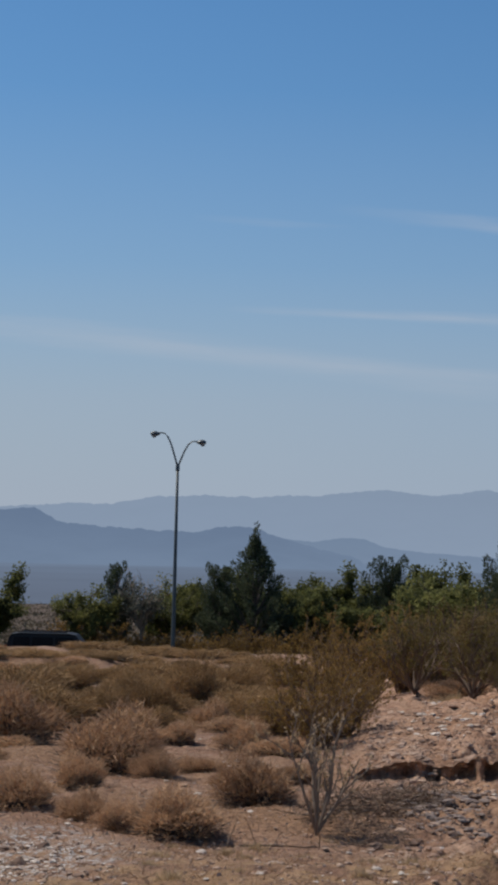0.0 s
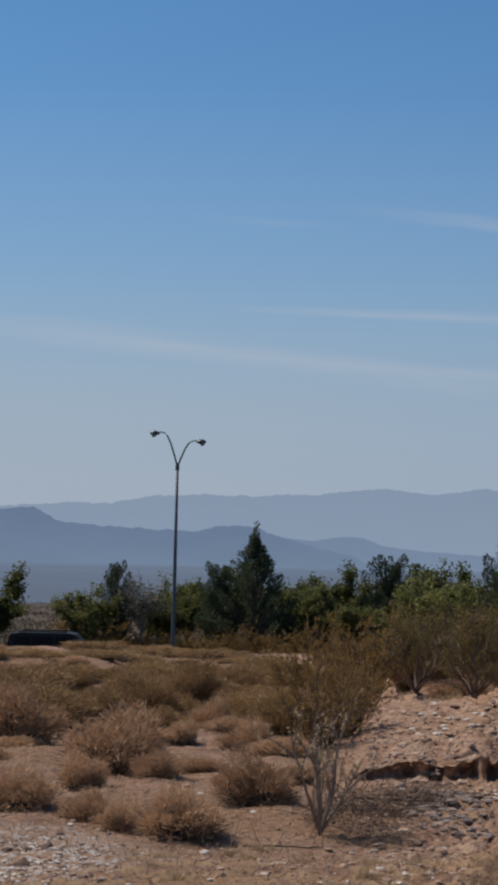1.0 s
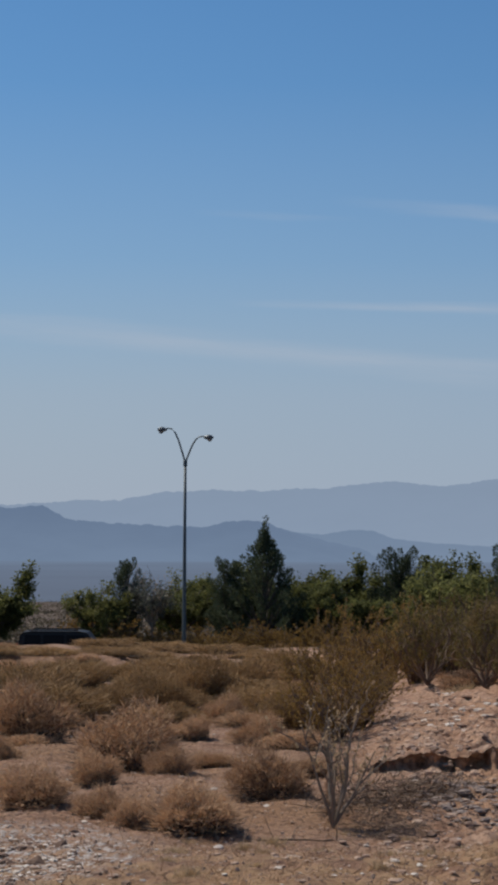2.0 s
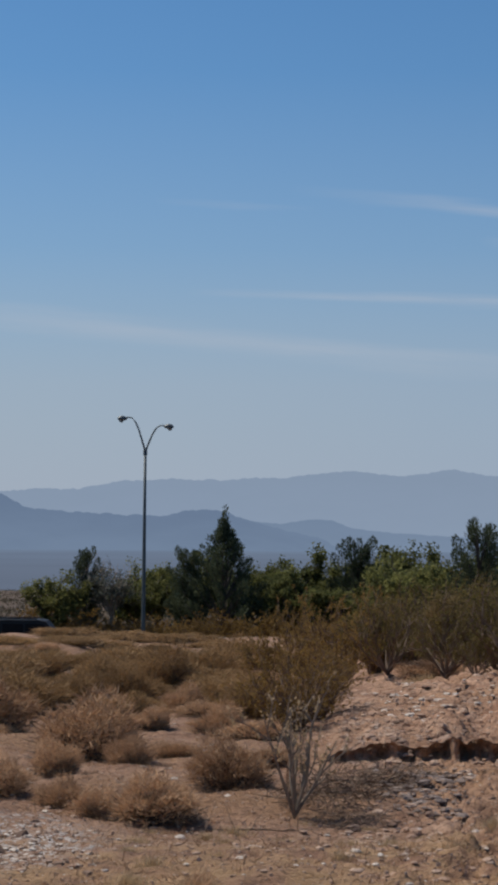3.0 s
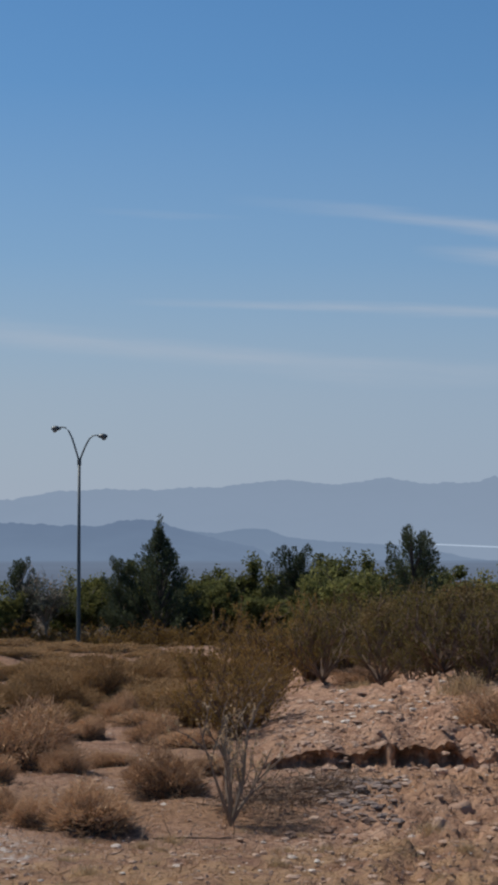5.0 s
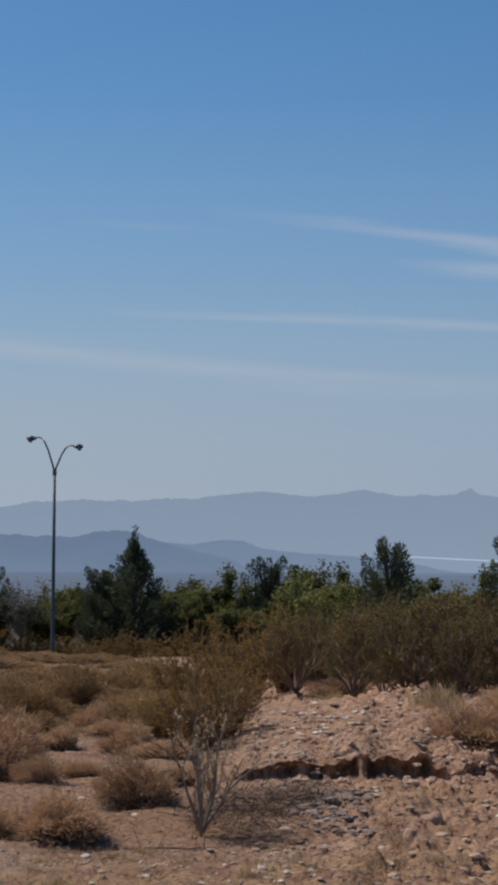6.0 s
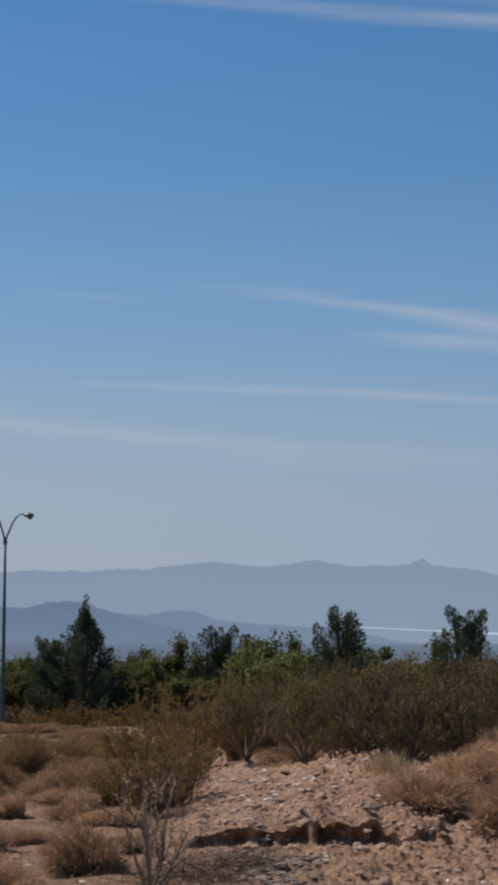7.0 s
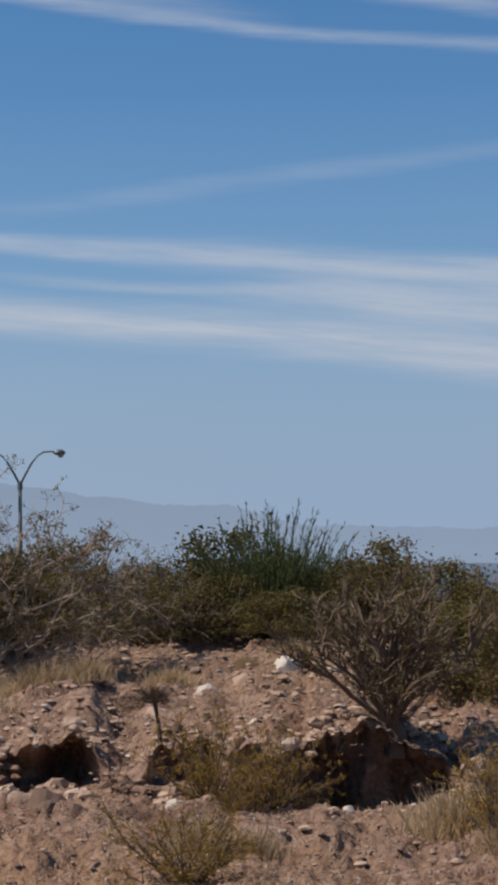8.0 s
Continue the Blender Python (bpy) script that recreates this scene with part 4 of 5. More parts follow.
put_all([dome_shrub(148, "olive shrub in the thicket behind the mound", OLIVE, BARK_PALE), dome_shrub(149, "dark olive shrub in the thicket", DARK_OLIVE, BARK_PALE)], scatter(6, 20, 20.5, 45, 36.5, 50, 2.9, 1.75, 2.3), 1.2, 0.85)
put_all([leafy_shrub(130 + i, "rusty olive creosote bush with fine stems", RUST, BARK_BROWN, 15000, 0.012, 36, 1.0, 0.1, twigs=8) for i in range(3)],
        ((2.59, 47.6, 2.2, 1.85), (3.6, 44.0, 2.1, 1.75), (3.1, 37.0, 1.4, 1.0), (4.5, 46.0, 2.0, 1.9), (1.5, 46.0, 1.7, 1.3), (2.2, 32.0, 1.7, 1.35), (2.9, 33.5, 1.5, 1.25), (1.3, 35.0, 1.3, 0.9)), 1.15, 0.85)
put_all([leafy_shrub(140 + i, "olive green desert shrub with brown stems on the crest", OLIVE, BARK_BROWN, 12000, 0.010, 30, 1.0, 0.2, twigs=7) for i in range(5)],
        ((5.36, 46.0, 2.3, 1.8), (6.82, 43.0, 2.4, 1.8), (8.12, 38.0, 2.1, 1.6), (9.25, 36.4, 2.1, 1.55), (6.3, 52.0, 3.3, 2.2), (7.9, 50.0, 3.2, 2.1), (9.6, 44.0, 3.0, 1.9), (11.3, 48.0, 3.2, 2.0),
         (10.6, 38.0, 2.2, 1.7), (12.6, 45.0, 2.6, 1.9), (14.2, 46.0, 2.4, 1.6), (17.0, 45.0, 2.2, 1.6), (13.4, 38.5, 1.6, 1.1), (16.0, 39.0, 1.7, 1.1)), 1.15, 0.85)
put_all([dome_shrub(150 + i, "rounded green leafy tree low among the shrubs", GREEN, BARK_BROWN, 20000, 0.02, 58, "small_tree") for i in range(2)],
        ((15.3, 56.0, 3.4, 3.1), (14.3, 58.0, 2.8, 2.7), (18.8, 54.0, 2.3, 3.9), (19.5, 54.6, 2.2, 3.5), (16.5, 56.0, 2.6, 2.8), (19.0, 53.2, 2.6, 2.8), (18.3, 55.0, 2.2, 3.2)), 1.0, 0.95)
put_all([dome_shrub(160 + i, "dark olive desert shrub among dry grass", (OLIVE, DARK_OLIVE, OLIVE)[i], BARK_PALE, 8000, 0.02) for i in range(3)],
        ((25.6, 33.2, 2.8, 2.3), (27.2, 33.4, 2.6, 2.3), (28.6, 33.8, 2.6, 1.9), (21.63, 34.5, 2.5, 2.3), (20.4, 35.5, 2.2, 1.7), (22.9, 36.5, 2.4, 2.2), (24.3, 36.0, 2.2, 2.0), (29.3, 38.5, 2.2, 1.5), (31.2, 38.0, 2.4, 1.6), (32.8, 36.5, 2.2, 1.5), (38.4, 36.0, 2.6, 1.3), (41.2, 34.0, 2.4, 1.5), (43.0, 33.0, 2.2, 1.5), (34.9, 35.5, 2.4, 1.2), (36.6, 33.8, 2.2, 0.95), (44.4, 32.0, 2.2, 1.4), (41.7, 28.6, 2.0, 1.35), (43.1, 28.0, 2.0, 1.45), (44.6, 27.6, 2.0, 1.4), (33.4, 34.5, 2.4, 1.2)), 1.0, 0.92)
put_all([whip_shrub(170, "green desert shrub with upright whip like branches")], ((36.2, 36.0, 3.2, 2.5), (37.4, 37.0, 2.4, 1.9)), 1.25, 0.95)
put_all([leafy_shrub(180 + i, "golden olive bush on the stony slope", GOLD, BARK_BROWN, 11000, 0.0115, 30, 1.05, 0.1, name="golden_bush", twigs=8, thick=0.8) for i in range(3)],
        ((14.4, 26.2, 1.7, 1.25), (15.5, 25.8, 1.2, 0.95), (20.7, 20.0, 1.5, 1.15), (22.6, 20.3, 1.9, 1.45), (23.8, 20.6, 1.6, 1.35), (34.6, 21.3, 1.3, 1.05), (36.5, 21.0, 1.3, 0.9), (35.6, 20.6, 0.9, 0.6), (34.1, 15.6, 1.3, 0.75), (43.0, 17.4, 1.2, 0.85), (21.6, 24.0, 1.2, 0.8), (24.6, 23.4, 1.1, 0.8)), 1.1, 0.85)
put_all([vase_shrub(191, "nearly bare shrub with pale grey stems and a few dry leaves", STRAW_PALE, BARK_PALE, 0.03, 8, 0.6, 0.95, 420, 0.02, 3, "bare_shrub")], ((2.2, 21.0, 1.6, 1.6),), 1.15, 0.9)
put_all([leafy_shrub(200 + i, "wide twiggy shrub with grey branches and sparse leaves", OLIVE, BARK_PALE, 9000, 0.008, 34, 1.2, 0.2, name="twiggy_shrub", twigs=12, thick=0.7) for i in range(2)],
        ((29.8, 35.5, 3.2, 2.0), (31.6, 35.5, 3.2, 1.9), (24.9, 35.0, 2.8, 2.2), (12.7, 52.0, 2.6, 2.2), (33.3, 35.0, 2.6, 1.7)), 1.2, 0.85)
put_all([vase_shrub(210, "dense many stemmed shrub with dark branches over an eroded bank", DARK_OLIVE, BARK_BROWN, 0.13, 20, 0.92, 1.0, 9000, 0.010, 6)], ((39.95, 23.9, 3.4, 1.95),), 1.3, 0.84, 0.12)
put_all([vase_shrub(212 + i, "shrub with pale arching branches on the crest", OLIVE, BARK_BROWN, 0.06, 11, 1.0, 1.0, 3600, 0.014, 4) for i in range(2)],
        ((5.0, 41.0, 2.0, 1.6), (6.6, 38.5, 2.1, 1.6), (8.3, 36.6, 2.2, 1.5), (9.6, 35.8, 2.0, 1.5), (11.0, 37.0, 2.2, 1.7), (5.8, 45.0, 2.0, 2.0), (7.5, 42.0, 2.2, 1.9), (10.2, 40.0, 2.2, 1.9), (7.4, 36.5, 0.9, 0.8), (12.6, 44.0, 2.4, 1.9)), 1.2, 0.88)

# ---- trees along the road ----
put_all([lobed_pine(300, "dark green pointed pine beside the road")], ((0.21, 104.0, 7.1, 7.1),), 1.0, 1.0)
put_all([lobed_pine(301 + i, "dark green bushy pine behind the desert shrubs", 0.23, 44, 0.14, False, 1.6) for i in range(3)],
        ((4.06, 106.0, 5.6, 5.7), (7.56, 92.0, 6.4, 6.8), (11.22, 84.0, 5.6, 5.5), (-3.78, 103.0, 4.0, 4.9), (14.6, 66.0, 3.6, 3.5), (16.3, 68.0, 3.4, 3.4), (-0.85, 104.5, 4.6, 5.0)), 1.0, 0.98)
put_all([broad_tree(320 + i, "leafy green roadside tree", GREEN, BARK_DARK, 11000, 0.022) for i in range(3)],
        ((1.9, 106.0, 4.9, 4.1), (3.1, 108.0, 4.4, 3.5), (5.4, 110.0, 4.8, 4.6), (6.5, 108.0, 4.6, 4.4), (8.6, 104.0, 4.8, 4.0), (2.6, 107.0, 5.6, 3.4), (1.3, 107.0, 5.0, 3.5), (3.3, 105.0, 5.2, 3.2), (-8.4, 100.0, 5.4, 4.4), (-7.55, 101.0, 3.8, 3.8), (9.9, 100.0, 4.2, 3.8), (-0.5, 108.0, 4.6, 4.2), (0.9, 109.0, 4.6, 4.4), (2.2, 103.0, 4.0, 3.1), (3.6, 103.0, 3.8, 3.1), (4.7, 109.0, 4.4, 4.3), (7.3, 108.0, 4.6, 4.2), (-2.3, 106.0, 3.6, 3.4), (9.2, 96.0, 5.0, 4.6), (10.3, 96.0, 4.6, 4.2), (12.4, 92.0, 4.4, 3.9), (5.9, 99.0, 5.0, 4.7), (8.2, 98.0, 5.0, 4.5)), 0.8, 0.78)
put_all([broad_tree(330 + i, "yellow green leafy tree beside the road", LIME, BARK_DARK, 11000, 0.022) for i in range(2)],
        ((5.7, 97.0, 5.0, 4.7), (6.4, 96.0, 4.8, 4.5), (8.7, 94.0, 4.8, 4.3), (-4.62, 101.0, 3.4, 3.3), (-1.7, 108.0, 3.8, 3.9), (2.5, 111.0, 4.0, 3.9), (4.9, 104.0, 4.2, 4.0), (6.9, 101.0, 4.6, 4.0), (16.2, 72.0, 3.4, 3.4)), 0.8, 0.8)
put_all([leafy_shrub(350 + i, "rusty brown roadside shrub under the trees", RUST, BARK_BROWN, 6000, 0.022, 30, 1.15, 0.1) for i in range(2)], scatter(8, 30, -5.2, 8, 99.5, 103, 2.6, 1.5, 1.1) + [(1.15, 100.4, 2.6, 1.7), (1.7, 100.8, 2.6, 1.6), (0.7, 100.6, 2.4, 1.4)], 1.2, 0.8)
put_all([broad_tree(340, "pale bare tree with grey limbs and thin foliage", GREY_LEAF, BARK_PALE, 2400, 0.019, 0.34, 0.36, True)], ((-2.95, 101.5, 5.0, 5.2), (12.4, 74.0, 3.4, 3.2)), 1.0, 1.0)
far_scrub()


def sprawling_mesquite():
    """A wide old shrub: grey limbs lean out far to both sides from one root and end in thin crooked twigs with sparse leaf sprays."""
    rng = random.Random(411)
    tree = thing("mesquite", "sprawling grey limbed mesquite with thin crooked twigs", "shrub", "desert shrubs")
    V, F, LV, LF, limbs = [], [], [], [], []
    for dx, dz in ((-2.0, 3.0), (-1.5, 3.4), (-1.1, 3.0), (-0.6, 3.2), (-0.1, 3.0), (0.5, 2.9), (0.9, 3.4), (1.3, 2.4), (1.8, 2.6), (2.3, 2.0), (2.8, 1.75), (3.2, 1.45), (2.5, 1.1), (-0.9, 2.2), (0.2, 2.0), (1.0, 1.7), (3.4, 1.9), (2.9, 2.3), (3.0, 0.9), (1.5, 1.2), (-1.4, 1.6), (-1.9, 2.1), (0.6, 1.4), (2.0, 1.5)):
        end = Vector((dx, rng.uniform(-1.0, 1.0), dz))
        start = Vector((rng.gauss(0, 0.12), rng.gauss(0, 0.12), -0.05))
        mid = start.lerp(end, 0.5) + Vector((0.12 * dx, 0, -0.16 * abs(dx) + rng.gauss(0, 0.08)))
        pts = []
        for i in range(9):
            k = i / 8
            p = start.lerp(mid, k).lerp(mid.lerp(end, k), k)
            pts.append(p + Vector((rng.gauss(0, 0.09), rng.gauss(0, 0.09), rng.gauss(0, 0.09))) * (1 if 0 < i else 0))
        limbs.append((pts, 1.0))
    # four long limbs arch out over the bank, the leaning one with its tip turned up
    for way in (((0, 0), (0.5, 0.7), (1.2, 1.25), (2.36, 1.68), (3.0, 1.55), (3.6, 1.05)), ((0, 0), (0.6, 0.5), (1.5, 0.95), (2.4, 1.2), (3.1, 1.25)), ((0, 0), (-0.5, 0.6), (-1.3, 1.35), (-2.45, 2.15), (-2.9, 2.6), (-3.05, 3.2), (-2.9, 3.9)),
                ((0, 0), (0.25, 0.8), (0.9, 1.5), (1.7, 2.0), (2.2, 2.1))):
        corners = [Vector((a, -0.25 * abs(a), b)) for a, b in way]
        pts = [corners[int(k)].lerp(corners[int(k) + 1], k % 1) + Vector((rng.gauss(0, 0.03), rng.gauss(0, 0.03), rng.gauss(0, 0.03))) for k in (i * (len(way) - 1) / 8 for i in range(8))] + [corners[-1]]
        limbs.append((pts, 0.85))
    for pts, thick in limbs:
        tube(V, F, pts, [thick * (0.042 - 0.004 * i) for i in range(8)] + [0.008], 6)
        for _ in range(15):
            i = rng.randint(3, 7)
            d = (pts[i + 1] - pts[i]).normalized() + Vector((rng.gauss(0, 0.6), rng.gauss(0, 0.6), rng.gauss(0.25, 0.5)))
            twig = wander(pts[i].lerp(pts[i + 1], rng.random()), d, rng.uniform(0.35, 0.9), 5, 0.35, rng)
            tube(V, F, twig, (0.012, 0.01, 0.008, 0.006, 0.004, 0.002), 3)
            for p in twig[1:]:
                for _ in range(3):
                    q = wander(p, fan(rng, 2.0), rng.uniform(0.08, 0.22), 2, 0.4, rng)
                    tube(V, F, q, (0.005, 0.004, 0.002), 3)
                    if q[-1].z > 0.9 and rng.random() < 0.6:
                        for _ in range(9):
                            leaf(LV, LF, q[-1] + Vector((rng.gauss(0, 0.03), rng.gauss(0, 0.03), rng.gauss(-0.02, 0.03))), rng.uniform(0.015, 0.032), rng)
    part("branchwork", V, F, BARK_STEM, tree)
    part("foliage", LV, LF, DARK_OLIVE, tree)
    put(tree, 26.8, 31.4, 1, 1, -26, own=True)


sprawling_mesquite()

# ---- litter, dead brush and more dry growth on the slope ----
put_all([dry_bush(230 + i, "dry brown bush among the thicket") for i in range(2)], scatter(17, 16, 11, 27, 28, 39, 1.2, 0.55, 1.6), 0.8, 0.52)
put_all([grass_tuft(240 + i, "spreading patch of pale dry grass") for i in range(2)], scatter(18, 22, 11, 28, 27, 40, 1.5, 0.34, 1.5), 1.0, 0.36)


put_all([grass_tuft(244 + i, "small tuft of golden dry grass", blades=260) for i in range(3)], scatter(21, 40, -3, 13, 14.6, 21, 0.5, 0.13, 0.6), 1.0, 0.36)


def dead_brush(seed):
    """A low heap of dead twigs one metre wide, their colour darkened to stand in for shadow."""
    rng = random.Random(seed)
    V, F = [], []
    for _ in range(620):
        a, s = rng.uniform(0, 6.3), 0.5 * math.sqrt(rng.random())
        p = Vector((math.cos(a) * s, math.sin(a) * s, 0.26 * rng.random() * (1 - s)))
        d = Vector((rng.gauss(0, 1), rng.gauss(0, 1), rng.gauss(0.1, 0.4))).normalized()
        needle(V, F, p, d, rng.uniform(0.06, 0.28), rng.uniform(0.004, 0.012), rng)
    return tagged(mesh_object("dead_brush", V, F, DEAD), "low heap of dead brush, darkened for shadow", "brush", "dead brush")


# the heaps right of the bare shrub also stand in for its shadow
put_all([dead_brush(250), dead_brush(251)], ((3.1, 21.7, 1.3, 0.34), (4.2, 22.6, 1.4, 0.34), (5.3, 23.4, 1.2, 0.3), (3.7, 20.8, 0.9, 0.2), (31.9, 27.4, 0.8, 0.3), (26.1, 28.2, 1.0, 0.3), (10.9, 29.2, 0.9, 0.4)), 1.0, 0.26)


def stubble():
    """Dry stalks and litter strewn over the soil."""
    rng = random.Random(19)
    V, F = [], []
    for _ in range(12000):
        az, r = rng.uniform(-10, 45), 14.5 + 28 * rng.random() ** 1.6
        x, y = spot(az, r)
        z = ground_z(x, y)
        for _ in range(5):
            p = Vector((x + rng.gauss(0, 0.06), y + rng.gauss(0, 0.06), z - 0.005))
            d = Vector((rng.gauss(0, 0.8), rng.gauss(0, 0.8), abs(rng.gauss(0.3, 0.5)))).normalized()
            needle(V, F, p, d, rng.uniform(0.04, 0.14), rng.uniform(0.005, 0.012), rng)
    tagged(mesh_object("dry_stubble", V, F, STRAW), "dry stalks and litter strewn over the soil", "litter", kind="stuff")


stubble()


# ---- stones ----
def stone_geo(rng, size, V, F, at=Vector((0, 0, 0)), flat=0.42):
    """An uneven worn lump of nineteen faces, half sunk."""
    a = len(V)
    turn = Matrix.Rotation(rng.uniform(0, 6.3), 3, "Z") @ Matrix.Rotation(rng.gauss(0, 0.25), 3, "X")
    wide = rng.uniform(0.6, 1.0)
    for k, z in ((0.85, -0.35), (1.0, 0.2), (0.62, 0.72)):
        for t in range(6):
            b = t * 1.047 + rng.uniform(-0.2, 0.2)
            g = k * rng.uniform(0.75, 1.12)
            p = turn @ Vector((math.cos(b) * g, math.sin(b) * g * wide, z + rng.uniform(-0.15, 0.15)))
            V.append(at + Vector((p.x, p.y, p.z * flat)) * size * 0.5)
    for ring in (0, 6):
        for i in range(6):
            j = (i + 1) % 6
            F.append((a + ring + i, a + ring + j, a + ring + 6 + j, a + ring + 6 + i))
    F.append(tuple(range(a + 12, a + 18)))


def gravel(name, label, count, where, mat, sizes, seed):
    rng = random.Random(seed)
    V, F = [], []
    for _ in range(count):
        az, r = where(rng)
        x, y = spot(az, r)
        stone_geo(rng, sizes[0] + (sizes[1] - sizes[0]) * rng.random() ** 4, V, F, Vector((x, y, ground_z(x, y) + 0.005)))
    tagged(mesh_object(name, V, F, mat), label, "gravel", kind="stuff")


gravel("slope_gravel", "loose tan stones on the eroded slope", 7000, lambda g: (g.uniform(3.5, 44), g.uniform(16, 36)), STONE, (0.025, 0.17), 5)
gravel("dark_gravel", "dark weathered stones on the slope", 1500, lambda g: (g.uniform(3, 44), g.uniform(15, 33)), STONE_DARK, (0.03, 0.16), 6)
gravel("pale_gravel", "pale stones scattered over the soil", 560, lambda g: (g.uniform(-9, 44), g.uniform(14.5, 36)), STONE_PALE, (0.03, 0.13), 7)
gravel("crust_rubble", "broken white crust and rubble", 520, lambda g: (g.gauss(-7.0, 1.6), g.gauss(18.2, 1.0)), STONE_PALE, (0.02, 0.1), 8)
gravel("crust_clods", "dark clods among white rubble", 160, lambda g: (g.gauss(-6.8, 1.4), g.gauss(18.0, 0.9)), STONE_DARK, (0.04, 0.15), 9)
gravel("plain_gravel", "small stones between the dry bushes", 1600, lambda g: (g.uniform(-9, 5), g.uniform(15, 34)), STONE, (0.02, 0.10), 10)
gravel("bench_rubble", "grey rubble in the shade of the slope", 700, lambda g: (g.gauss(5.9, 0.65), g.gauss(22.9, 0.85)), STONE_GREY, (0.04, 0.2), 12)
gravel("mound_rubble", "broken stones over the eroded mound", 1900, lambda g: (g.uniform(3.6, 14), g.uniform(26.8, 37)), STONE, (0.03, 0.2), 13)
gravel("mound_dark_rubble", "dark broken stones over the mound", 380, lambda g: (g.uniform(3.6, 14), g.uniform(20, 36)), STONE_DARK, (0.04, 0.2), 14)
gravel("mound_pale_rubble", "pale broken stones near the top of the mound", 260, lambda g: (g.uniform(4.5, 13), g.uniform(30, 37.5)), STONE_PALE, (0.05, 0.22), 15)


def bank_rubble():
    """Clods and stones fallen from the bank, and stones sitting in its edge."""
    rng = random.Random(33)
    V, F = [], []
    for _ in range(800):
        az = rng.uniform(25, 43) if rng.random() < 0.7 else rng.uniform(4, 11.5)
        edge = lerp_table(az, LEDGE_AT) + bank_edge(az)
        r = edge - 0.12 - abs(rng.gauss(0, 0.6)) if rng.random() < 0.6 else edge + rng.uniform(0.38, 1.1)
        x, y = spot(az, r)
        size = (0.04 + 0.22 * rng.random() ** 3) * (0.6 + lerp_table(az, LEDGE))
        stone_geo(rng, size, V, F, Vector((x, y, ground_z(x, y) + size * 0.05)), 0.75)
    tagged(mesh_object("bank_rubble", V, F, STONE), "clods and stones fallen from the broken bank", "rubble", kind="stuff")


bank_rubble()
gravel("mound_stones", "stones bedded in the top of the mound", 3200, lambda g: (g.uniform(25, 45), g.uniform(22.5, 35)), STONE, (0.04, 0.24), 35)


def bank_clods():
    """Lumps of packed earth that stand out of the broken face of the bank and lie at its foot."""
    rng = random.Random(61)
    V, F = [], []
    for _ in range(240):
        az = rng.uniform(24.6, 43.5)
        if lerp_table(az, LEDGE) < 0.12 or undercut(az) > 0.6:
            continue
        edge = lerp_table(az, LEDGE_AT) + bank_edge(az)
        low, high = ground_z(*spot(az, edge - 0.12)), ground_z(*spot(az, edge + 0.25))
        k = rng.random() ** 1.5
        x, y = spot(az, edge + 0.16 * k - 0.02 + rng.gauss(0, 0.03))
        stone_geo(rng, rng.uniform(0.08, 0.34), V, F, Vector((x, y, low + (high - low) * k * 0.9)), 0.5)
    tagged(mesh_object("bank_clods", V, F, SOIL), "lumps of packed earth in the broken bank", "soil", kind="stuff")


bank_clods()


def boulder(seed, mat, label):
    rng = random.Random(seed)
    bm = bmesh.new()
    bmesh.ops.create_icosphere(bm, subdivisions=3, radius=0.5)
    for v in bm.verts:
        p = v.co * 2.2 + Vector((seed, 0, 0))
        k = 1 + 0.35 * noise.noise(p) + 0.14 * noise.noise(p * 3)
        v.co = Vector((v.co.x * k, v.co.y * k * 0.85, v.co.z * k * 0.7))
    for cut in range(5):
        d = Vector((rng.gauss(0, 1), rng.gauss(0, 1), abs(rng.gauss(0, 0.8)))).normalized()
        for v in bm.verts:
            over = v.co.dot(d) - 0.3
            if over > 0:
                v.co -= d * over * 0.85
    me = bpy.data.meshes.new("boulder")
    bm.to_mesh(me)
    bm.free()
    me.materials.append(mat)
    return tagged(new("boulder", me), label, "stone", "stones on the slope")


def fine_clods():
    """Pebbles and crumbs of soil, five sided and half sunk."""
    rng = random.Random(36)
    V, F = [], []
    for _ in range(9000):
        az, r = rng.uniform(-9.5, 45), 14.3 + 20 * rng.random() ** 1.6
        x, y = spot(az, r)
        at, size, k = Vector((x, y, ground_z(x, y))), rng.uniform(0.008, 0.02) * rng.choice((1, 1, 1.5)), len(V)
        for t in range(5):
            b, g = t * 1.257 + rng.uniform(-0.3, 0.3), size * rng.uniform(0.7, 1.1)
            V += [at + Vector((math.cos(b) * g, math.sin(b) * g, -0.01)), at + Vector((math.cos(b) * g * 0.7, math.sin(b) * g * 0.7, size * rng.uniform(0.35, 0.8)))]
        F += [(k + 2 * t, k + 2 * ((t + 1) % 5), k + 2 * ((t + 1) % 5) + 1, k + 2 * t + 1) for t in range(5)]
        F.append(tuple(k + 2 * t + 1 for t in range(5)))
    tagged(mesh_object("fine_clods", V, F, STONE), "small clods and pebbles of the soil", "gravel", kind="stuff")


fine_clods()
put_all([boulder(3, STONE, "tan angular boulder on the slope"), boulder(8, STONE, "weathered tan boulder in the soil")],
        ((8.9, 22.0, 0.3, 0.22), (8.2, 20.5, 0.26, 0.2), (29.2, 22.2, 0.5, 0.4), (35.5, 29.5, 0.5, 0.4), (9.6, 25.0, 0.3, 0.25), (7.2, 24.5, 0.25, 0.2), (33.0, 26.2, 0.4, 0.3), (37.4, 27.0, 0.35, 0.25)), 1.0, 0.7, 0.06)
